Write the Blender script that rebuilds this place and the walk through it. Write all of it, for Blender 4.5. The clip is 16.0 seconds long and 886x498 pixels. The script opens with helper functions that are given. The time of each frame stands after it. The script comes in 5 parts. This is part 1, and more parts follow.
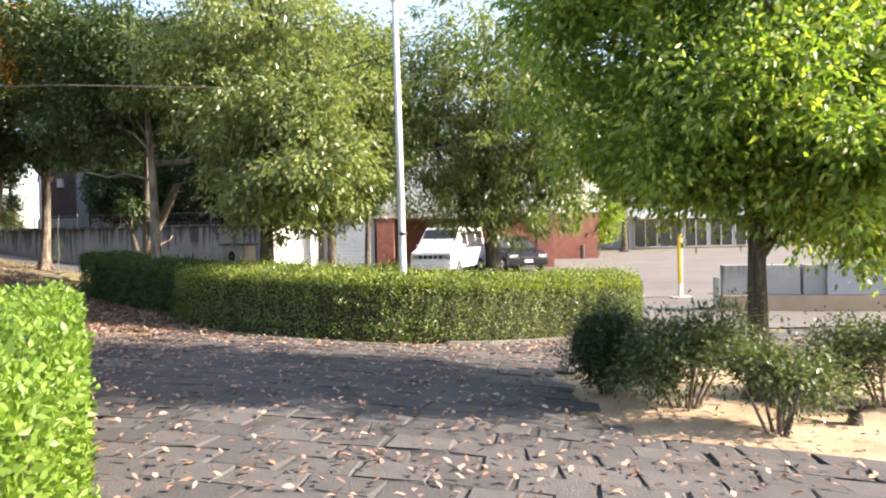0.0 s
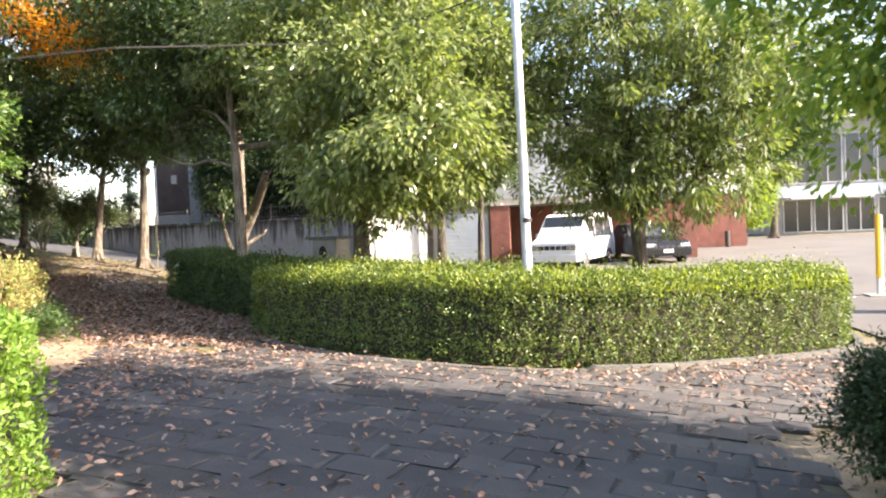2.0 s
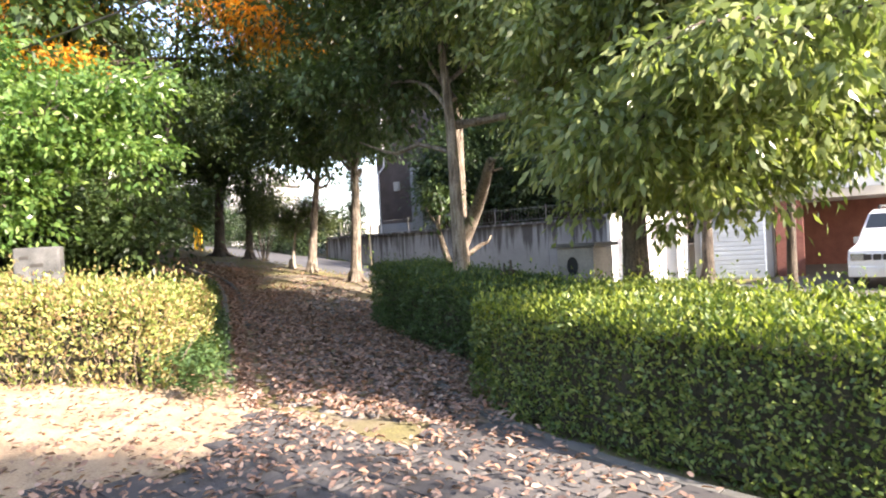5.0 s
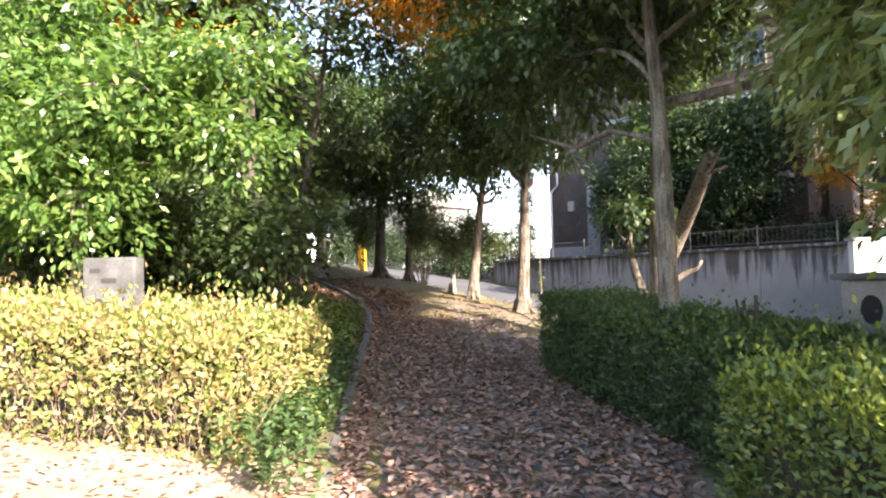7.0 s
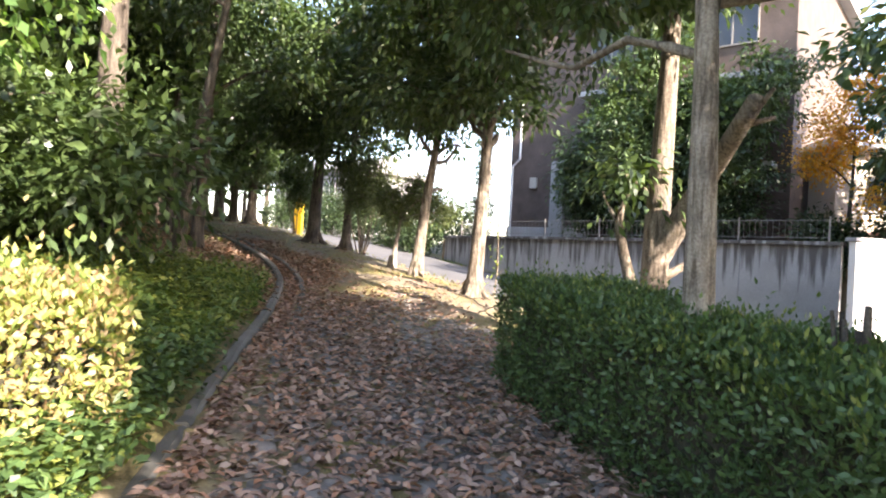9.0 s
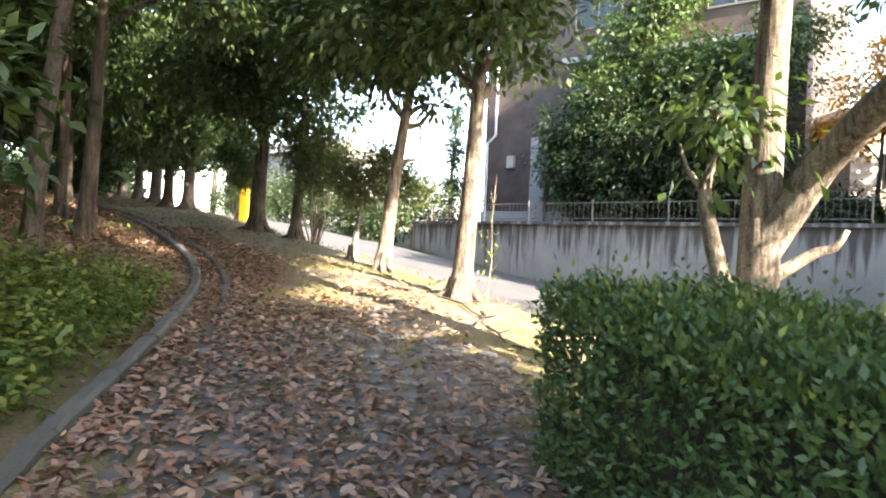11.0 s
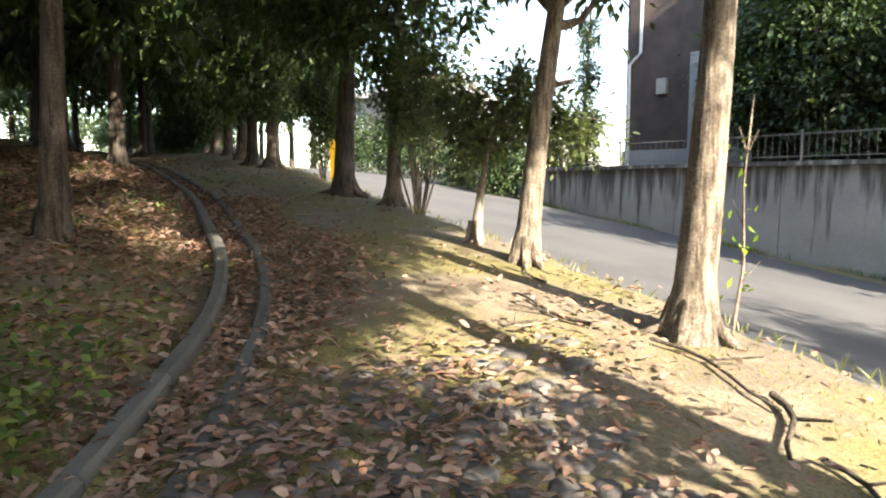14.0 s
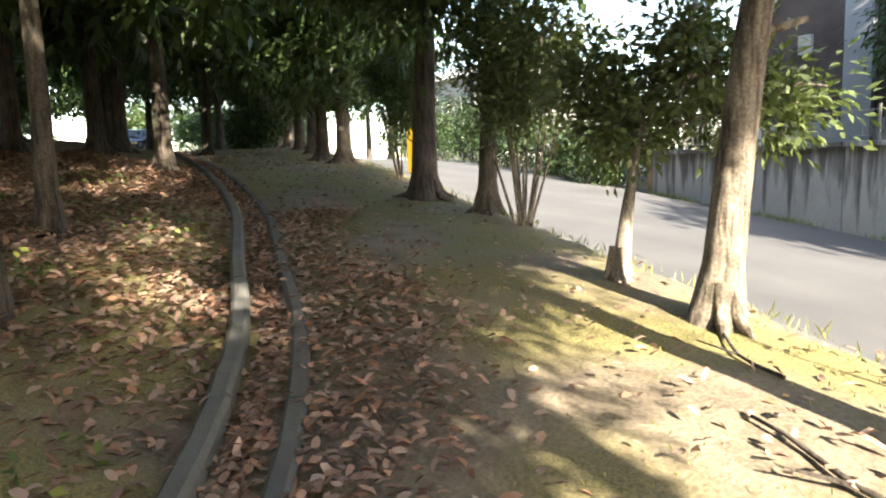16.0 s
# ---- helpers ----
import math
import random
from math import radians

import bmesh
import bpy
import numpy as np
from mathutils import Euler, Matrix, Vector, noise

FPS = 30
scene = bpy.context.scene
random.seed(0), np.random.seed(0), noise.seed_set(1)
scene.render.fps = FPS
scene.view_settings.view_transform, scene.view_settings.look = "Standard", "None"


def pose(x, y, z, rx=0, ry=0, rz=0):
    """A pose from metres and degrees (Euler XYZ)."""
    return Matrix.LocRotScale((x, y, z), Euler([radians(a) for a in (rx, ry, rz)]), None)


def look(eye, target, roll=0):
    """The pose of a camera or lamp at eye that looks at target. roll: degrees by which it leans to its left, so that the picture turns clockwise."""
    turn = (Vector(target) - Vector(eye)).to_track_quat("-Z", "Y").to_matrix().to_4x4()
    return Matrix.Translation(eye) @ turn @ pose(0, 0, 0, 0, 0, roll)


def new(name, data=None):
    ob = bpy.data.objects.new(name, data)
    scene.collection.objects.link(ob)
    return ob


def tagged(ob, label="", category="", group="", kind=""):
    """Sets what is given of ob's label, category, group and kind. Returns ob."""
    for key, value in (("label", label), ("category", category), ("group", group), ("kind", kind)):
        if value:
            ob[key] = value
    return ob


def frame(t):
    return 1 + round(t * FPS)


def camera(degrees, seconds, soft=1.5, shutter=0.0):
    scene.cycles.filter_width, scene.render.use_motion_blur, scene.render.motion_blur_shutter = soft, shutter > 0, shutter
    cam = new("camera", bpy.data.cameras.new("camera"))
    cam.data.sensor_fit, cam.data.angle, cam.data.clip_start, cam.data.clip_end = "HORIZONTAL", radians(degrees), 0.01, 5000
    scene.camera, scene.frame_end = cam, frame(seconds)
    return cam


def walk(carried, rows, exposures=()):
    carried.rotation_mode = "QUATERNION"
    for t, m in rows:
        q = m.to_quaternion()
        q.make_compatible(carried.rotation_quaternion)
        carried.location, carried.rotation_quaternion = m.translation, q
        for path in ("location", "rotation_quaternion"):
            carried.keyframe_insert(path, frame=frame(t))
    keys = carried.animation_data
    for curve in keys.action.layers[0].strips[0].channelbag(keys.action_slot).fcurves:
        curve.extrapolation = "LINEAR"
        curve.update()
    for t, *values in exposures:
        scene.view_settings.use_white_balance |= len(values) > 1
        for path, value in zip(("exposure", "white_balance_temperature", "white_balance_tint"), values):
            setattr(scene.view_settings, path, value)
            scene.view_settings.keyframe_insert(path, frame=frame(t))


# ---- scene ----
cam = camera(67.9, 16.0, soft=2.0, shutter=0.15)
METRES, EYE, TILT, LEAN, TURN = 22.1, 1.5, 2.0, 4.5, 0.0
ROWS = [
    (0.0, 0.0, 0.0, 0.0, 0.19, -3.23, -3.34),
    (0.5, -0.0035, 0.0319, -0.0018, 3.44, -4.04, -3.0),
    (1.0, -0.0021, 0.064, -0.0031, 4.4, -3.98, -3.0),
    (1.5, -0.0096, 0.0951, -0.0046, 7.06, -4.42, -2.45),
    (2.0, -0.0148, 0.1266, -0.0074, 9.94, -4.49, -1.73),
    (2.5, -0.0294, 0.1569, -0.0094, 15.98, -4.3, -0.85),
    (3.0, -0.0384, 0.1872, -0.0116, 20.15, -3.96, -0.34),
    (3.5, -0.0551, 0.2156, -0.0139, 22.72, -4.48, -0.9),
    (4.0, -0.0659, 0.2449, -0.0159, 25.15, -4.22, -0.66),
    (6.5, -0.1496, 0.3697, -0.0274, 38.1, -3.0, 0.17),
    (7.0, -0.1652, 0.3951, -0.0299, 43.72, -1.91, -0.54),
    (7.5, -0.1865, 0.4168, -0.0325, 47.54, -3.04, -1.08),
    (8.0, -0.2012, 0.4414, -0.0351, 43.65, -2.61, -1.41),
    (10.5, -0.3077, 0.562, -0.0514, 37.9, -4.7, -7.0),
    (11.0, -0.3305, 0.5874, -0.0515, 36.49, -4.62, -4.91),
    (11.5, -0.3556, 0.61, -0.0523, 37.28, -5.03, -4.2),
    (12.0, -0.3757, 0.6346, -0.0489, 37.19, -6.84, -3.44),
    (12.5, -0.3976, 0.6544, -0.0491, 38.23, -7.62, -2.54),
    (13.0, -0.4197, 0.6744, -0.0489, 38.77, -7.64, -3.54),
    (13.5, -0.4427, 0.6988, -0.0489, 43.51, -8.18, -1.72),
    (14.0, -0.4676, 0.7181, -0.0496, 45.64, -10.35, -1.77),
    (14.5, -0.4922, 0.7363, -0.0492, 50.3, -11.34, 0.52),
    (15.0, -0.5149, 0.7488, -0.0478, 49.54, -14.2, -0.22),
    (15.5, -0.5363, 0.7691, -0.0484, 51.62, -11.73, 0.91),
    (16.0, -0.5598, 0.7845, -0.0485, 52.27, -11.92, 0.83),
]
walk(cam, [(t, pose(0, 0, EYE, TILT, LEAN, TURN) @ pose(METRES * x, METRES * y, METRES * z, 90 + pitch, roll, yaw)) for t, x, y, z, yaw, pitch, roll in ROWS], [(0.0, 1.9, 7200, 19), (2.0, 2.15, 7200, 19), (4.0, 2.3, 7000, 20), (8.0, 2.6, 6900, 22), (10.5, 3.1, 7200, 16), (11.2, 3.15, 7200, 15), (12.5, 2.6, 7200, 14), (14.0, 2.5, 7200, 12), (16.0, 2.8, 7200, 11)])

# ---- world, sun ----
SUN_FROM = Vector((0.86, -0.105, 0.48)).normalized()
world = bpy.data.worlds.new("sky")
scene.world = world
world.use_nodes = True
_wn = world.node_tree.nodes
_sky = _wn.new("ShaderNodeTexSky")
_sky.sky_type = "NISHITA"
_sky.sun_disc = False
_sky.sun_elevation = math.asin(SUN_FROM.z)
_sky.sun_rotation = math.atan2(SUN_FROM.x, SUN_FROM.y)
world.node_tree.links.new(_sky.outputs[0], _wn["Background"].inputs[0])
_wn["Background"].inputs[1].default_value = 0.15
_sun = bpy.data.lights.new("sun", "SUN")
_sun.energy, _sun.angle, _sun.color = 5.0, radians(0.6), (1.0, 0.95, 0.86)
new("sun", _sun).matrix_world = look(SUN_FROM * 60, (0, 0, 0))
R = np.random.RandomState(7)

# ---- materials ----


def material(name, colours, scale=6.0, rough=0.8, bump=0.3, fine=60.0, metal=0.0, spec=0.4, obj_random=0.0, island=False, translucent=0.0, detail=6.0):
    """Two noises over world-size coordinates mix the colours; bump from the fine one."""
    m = bpy.data.materials.new(name)
    m.use_nodes = True
    nt = m.node_tree
    n, l = nt.nodes, nt.links
    bsdf = n["Principled BSDF"]
    geo = n.new("ShaderNodeNewGeometry")
    big, small = n.new("ShaderNodeTexNoise"), n.new("ShaderNodeTexNoise")
    big.inputs["Scale"].default_value, small.inputs["Scale"].default_value = scale, fine
    big.inputs["Detail"].default_value, small.inputs["Detail"].default_value = detail, 3.0
    for t in (big, small):
        l.new(geo.outputs["Position"], t.inputs["Vector"])
    mix = n.new("ShaderNodeMath")
    mix.operation = "MULTIPLY_ADD"
    l.new(small.outputs["Fac"], mix.inputs[0])
    mix.inputs[1].default_value = 0.5
    half = n.new("ShaderNodeMath")
    half.operation = "MULTIPLY"
    half.inputs[1].default_value = 0.5
    l.new(big.outputs["Fac"], half.inputs[0])
    l.new(half.outputs[0], mix.inputs[2])
    source = mix.outputs[0]
    if island or obj_random:
        rnd = n.new("ShaderNodeObjectInfo").outputs["Random"] if obj_random else geo.outputs["Random Per Island"]
        k = obj_random or 1.0
        blend = n.new("ShaderNodeMix")
        blend.inputs[0].default_value = 0.6 if island else k
        l.new(source, blend.inputs[2])
        l.new(rnd, blend.inputs[3])
        source = blend.outputs[0]
    ramp = n.new("ShaderNodeValToRGB")
    lo, hi = (0.12, 0.88) if (island or obj_random) else (0.36, 0.64)
    e = ramp.color_ramp.elements
    for i, c in enumerate(colours):
        p = lo + (hi - lo) * i / max(1, len(colours) - 1)
        if i == 0:
            e[0].position, el = p, e[0]
        elif i == len(colours) - 1:
            e[-1].position, el = p, e[-1]
        else:
            el = e.new(p)
        el.color = (*c, 1)
    l.new(source, ramp.inputs[0])
    l.new(ramp.outputs[0], bsdf.inputs["Base Color"])
    bsdf.inputs["Roughness"].default_value = rough
    bsdf.inputs["Metallic"].default_value = metal
    bsdf.inputs["Specular IOR Level"].default_value = spec
    if bump:
        b = n.new("ShaderNodeBump")
        b.inputs["Strength"].default_value, b.inputs["Distance"].default_value = bump, 0.02
        l.new(mix.outputs[0], b.inputs["Height"])
        l.new(b.outputs[0], bsdf.inputs["Normal"])
    if translucent:
        tr = n.new("ShaderNodeBsdfTranslucent")
        bright = n.new("ShaderNodeMix")
        bright.data_type = "RGBA"
        bright.blend_type = "MULTIPLY"
        bright.inputs[0].default_value = 1.0
        l.new(ramp.outputs[0], bright.inputs[6])
        bright.inputs[7].default_value = (1.5, 1.6, 0.7, 1)
        l.new(bright.outputs[2], tr.inputs[0])
        ms = n.new("ShaderNodeMixShader")
        ms.inputs[0].default_value = translucent
        l.new(bsdf.outputs[0], ms.inputs[1])
        l.new(tr.outputs[0], ms.inputs[2])
        l.new(ms.outputs[0], n["Material Output"].inputs["Surface"])
    return m


def plain(name, colour, rough=0.5, metal=0.0, spec=0.5):
    return material(name, [tuple(c * 0.92 for c in colour), tuple(min(1, c * 1.06) for c in colour)], 3.0, rough, 0.05, 80.0, metal, spec)


def leafy(name, colours, translucent=0.35, rough=0.45):
    return material(name, colours, 1.2, rough, 0.0, 30.0, 0.0, 0.4, island=True, translucent=translucent)



def bark_material(name, colours, furrow=7.0, bump=1.0):
    """Bark: upright ridges and furrows, blotches over them."""
    m = material(name, colours, 3.0, 0.92, 0.0, 50)
    nt = m.node_tree
    n, l = nt.nodes, nt.links
    bsdf = n["Principled BSDF"]
    old = bsdf.inputs["Base Color"].links[0].from_socket
    tc = n.new("ShaderNodeNewGeometry")
    mp = n.new("ShaderNodeMapping")
    mp.inputs["Scale"].default_value = (furrow, furrow, furrow * 0.14)
    l.new(tc.outputs["Position"], mp.inputs[0])
    ridge = n.new("ShaderNodeTexNoise")
    ridge.inputs["Scale"].default_value, ridge.inputs["Detail"].default_value = 3.2, 7.0
    ridge.inputs["Roughness"].default_value = 0.65
    l.new(mp.outputs[0], ridge.inputs["Vector"])
    ramp = n.new("ShaderNodeValToRGB")
    ramp.color_ramp.elements[0].position, ramp.color_ramp.elements[1].position = 0.36, 0.56
    ramp.color_ramp.elements[0].color = (0.32, 0.29, 0.26, 1)
    l.new(ridge.outputs["Fac"], ramp.inputs[0])
    mix = n.new("ShaderNodeMix")
    mix.data_type, mix.blend_type = "RGBA", "MULTIPLY"
    mix.inputs[0].default_value = 1.0
    l.new(old, mix.inputs[6])
    l.new(ramp.outputs[0], mix.inputs[7])
    l.new(mix.outputs[2], bsdf.inputs["Base Color"])
    b = n.new("ShaderNodeBump")
    b.inputs["Strength"].default_value, b.inputs["Distance"].default_value = bump, 0.03
    l.new(ridge.outputs["Fac"], b.inputs["Height"])
    l.new(b.outputs[0], bsdf.inputs["Normal"])
    return m


M_DIRT = material("dirt", [(0.10, 0.075, 0.05), (0.17, 0.13, 0.085), (0.24, 0.185, 0.115)], 1.6, 0.95, 0.6, 45)
M_JOINT = material("joint_earth", [(0.035, 0.032, 0.028), (0.06, 0.054, 0.046), (0.09, 0.08, 0.068)], 3.0, 0.95, 0.6, 60)
M_SAND = material("dry_soil", [(0.22, 0.15, 0.09), (0.33, 0.24, 0.15), (0.42, 0.32, 0.2)], 2.2, 0.95, 0.6, 50)
M_ASPHALT = material("asphalt", [(0.056, 0.056, 0.058), (0.076, 0.075, 0.075), (0.1, 0.098, 0.096)], 0.7, 0.9, 0.5, 140)
M_PAVER = material("stone_paver", [(0.045, 0.042, 0.041), (0.074, 0.069, 0.066), (0.125, 0.115, 0.104)], 5.0, 0.85, 0.9, 60, obj_random=0.35)
M_PAVERS = material("stone_pavers_rest", [(0.045, 0.042, 0.041), (0.074, 0.069, 0.066), (0.125, 0.115, 0.104)], 5.0, 0.85, 0.9, 60, island=True)
M_COBBLE = material("round_cobble", [(0.09, 0.082, 0.074), (0.135, 0.122, 0.108), (0.2, 0.182, 0.16)], 5.0, 0.75, 0.7, 70, island=True)
M_KERBD = material("mossy_concrete_kerb", [(0.055, 0.055, 0.045), (0.095, 0.092, 0.08), (0.14, 0.135, 0.12)], 5.0, 0.92, 0.6, 90, obj_random=0.2)
M_KERB = material("concrete_kerb", [(0.06, 0.06, 0.048), (0.115, 0.112, 0.098), (0.19, 0.183, 0.163)], 4.5, 0.9, 0.5, 90, obj_random=0.2)
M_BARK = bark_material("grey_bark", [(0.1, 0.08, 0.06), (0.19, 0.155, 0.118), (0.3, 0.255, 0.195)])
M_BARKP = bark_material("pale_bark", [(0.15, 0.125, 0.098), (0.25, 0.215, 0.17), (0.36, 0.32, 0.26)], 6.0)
M_BARKD = bark_material("dark_and_shaded_bark", [(0.05, 0.041, 0.033), (0.09, 0.073, 0.055), (0.145, 0.12, 0.09)])
M_CORE = material("shaded_hedge_twigs", [(0.012, 0.014, 0.007), (0.03, 0.028, 0.015), (0.055, 0.045, 0.026)], 20, 0.95, 0.8, 60)
M_TWIG = material("dry_twig", [(0.12, 0.085, 0.06), (0.2, 0.15, 0.105), (0.28, 0.22, 0.16)], 8, 0.9, 0.3, 60)
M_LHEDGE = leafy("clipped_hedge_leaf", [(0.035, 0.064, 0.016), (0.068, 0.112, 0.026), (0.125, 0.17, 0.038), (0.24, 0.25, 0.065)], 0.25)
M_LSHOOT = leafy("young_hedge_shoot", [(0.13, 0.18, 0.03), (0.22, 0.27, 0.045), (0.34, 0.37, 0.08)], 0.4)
# Green taken darker for the shade on the path hedge and the weeds.
M_LHEDGE2 = leafy("shade_darkened_leaf", [(0.03, 0.058, 0.02), (0.052, 0.096, 0.03), (0.088, 0.14, 0.042)], 0.2)
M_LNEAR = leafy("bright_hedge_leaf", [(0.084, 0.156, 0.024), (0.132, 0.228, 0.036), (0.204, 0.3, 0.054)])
M_LAZALEA = leafy("autumn_azalea_leaf", [(0.09, 0.14, 0.035), (0.19, 0.25, 0.065), (0.38, 0.37, 0.13), (0.25, 0.15, 0.085), (0.5, 0.43, 0.2)])
M_LOAK = leafy("evergreen_oak_leaf", [(0.085, 0.12, 0.045), (0.16, 0.205, 0.075), (0.29, 0.31, 0.13)], 0.4, 0.28)
M_LBAMBOO = leafy("narrow_oak_leaf", [(0.075, 0.105, 0.04), (0.13, 0.17, 0.06), (0.21, 0.24, 0.09)], 0.4, 0.4)
M_LGINKGO = leafy("yellow_green_leaf", [(0.07, 0.13, 0.025), (0.14, 0.22, 0.035), (0.23, 0.3, 0.055), (0.36, 0.36, 0.08)], 0.5)
M_LYOUNG = leafy("young_tree_leaf", [(0.055, 0.11, 0.024), (0.11, 0.19, 0.036), (0.2, 0.28, 0.055), (0.37, 0.4, 0.09)], 0.5)
M_LDARK = leafy("dark_canopy_leaf", [(0.03, 0.055, 0.02), (0.055, 0.09, 0.03), (0.095, 0.14, 0.045)], 0.25, 0.4)
M_LBROAD = leafy("broad_green_leaf", [(0.04, 0.085, 0.026), (0.095, 0.18, 0.045), (0.25, 0.34, 0.1)], 0.42, 0.28)
M_LMAPLE = leafy("orange_maple_leaf", [(0.45, 0.17, 0.025), (0.6, 0.29, 0.04), (0.66, 0.42, 0.07)], 0.5)
M_LSHRUB = leafy("grey_green_shrub_leaf", [(0.049, 0.07, 0.028), (0.084, 0.112, 0.042), (0.14, 0.168, 0.063)], 0.25)
M_LBALL = leafy("dark_and_shaded_shrub_leaf", [(0.021, 0.039, 0.016), (0.036, 0.062, 0.023), (0.065, 0.098, 0.034)], 0.2)
M_LITTER = leafy("fallen_leaf", [(0.1, 0.06, 0.044), (0.18, 0.112, 0.083), (0.28, 0.185, 0.142), (0.37, 0.265, 0.205), (0.31, 0.145, 0.08), (0.5, 0.39, 0.315)], 0.1, 0.7)
M_COVER = leafy("ground_cover_leaf", [(0.035, 0.07, 0.017), (0.07, 0.119, 0.028), (0.14, 0.182, 0.042), (0.28, 0.28, 0.07)], 0.3)
M_GRASS = leafy("dry_grass_blade", [(0.10, 0.13, 0.03), (0.2, 0.2, 0.06), (0.32, 0.29, 0.11)], 0.35)
M_BRICK = material("red_brick", [(0.19, 0.075, 0.055), (0.25, 0.1, 0.075), (0.3, 0.125, 0.09)], 3.0, 0.85, 0.3, 30)
M_BROWNB = material("brown_tile_wall", [(0.06, 0.043, 0.035), (0.085, 0.062, 0.051), (0.11, 0.082, 0.068)], 2.5, 0.8, 0.2, 30)
M_WHITE = material("white_plaster", [(0.62, 0.61, 0.58), (0.74, 0.73, 0.70)], 1.5, 0.85, 0.15, 60)
M_CREAMW = material("cream_render", [(0.5, 0.43, 0.35), (0.6, 0.53, 0.45)], 1.5, 0.85, 0.15, 60)
M_SALMON = material("salmon_render", [(0.42, 0.24, 0.18), (0.5, 0.3, 0.23)], 1.5, 0.85, 0.15, 60)
M_GREYP = material("grey_plaster", [(0.27, 0.265, 0.26), (0.35, 0.345, 0.335)], 1.5, 0.85, 0.15, 60)
M_POLE = material("galvanised_steel", [(0.34, 0.35, 0.36), (0.46, 0.47, 0.48), (0.55, 0.55, 0.55)], 6.0, 0.55, 0.1, 60, metal=0.3)
M_SHUTTER = material("blue_grey_shutter", [(0.33, 0.38, 0.43), (0.43, 0.48, 0.53)], 2.0, 0.5, 0.1, 60)
M_VANW = plain("white_car_paint", (0.78, 0.78, 0.77), 0.25)
M_BLACKP = plain("black_car_paint", (0.015, 0.016, 0.018), 0.2)
M_BLUEP = plain("dark_blue_car_paint", (0.02, 0.03, 0.06), 0.2)
M_GLASS = plain("dark_glass", (0.03, 0.035, 0.04), 0.06)
M_RUBBER = plain("rubber", (0.02, 0.02, 0.02), 0.85)
M_CHROME = plain("bright_metal", (0.6, 0.6, 0.6), 0.25, 0.9)
M_YELLOW = plain("yellow_paint", (0.75, 0.45, 0.02), 0.5)
M_IRON = plain("dark_iron", (0.05, 0.045, 0.04), 0.6, 0.3)
M_IRON2 = plain("weathered_railing", (0.22, 0.205, 0.185), 0.7, 0.2)
M_STONE = material("granite", [(0.05, 0.05, 0.048), (0.085, 0.085, 0.08), (0.14, 0.136, 0.13)], 5, 0.8, 0.4, 120)
M_CREAM = material("cream_concrete", [(0.36, 0.33, 0.28), (0.46, 0.43, 0.37)], 3.0, 0.85, 0.3, 60)
M_SHELTER = material("weathered_grey_panel", [(0.15, 0.14, 0.125), (0.2, 0.19, 0.17), (0.26, 0.245, 0.22)], 4.0, 0.85, 0.3, 60)
M_TAN = material("tan_paint", [(0.3, 0.22, 0.15), (0.38, 0.29, 0.2)], 3.0, 0.85, 0.3, 60)
M_LAMP = plain("lamp_cover", (0.7, 0.7, 0.68), 0.3)

# ---- mesh helpers ----


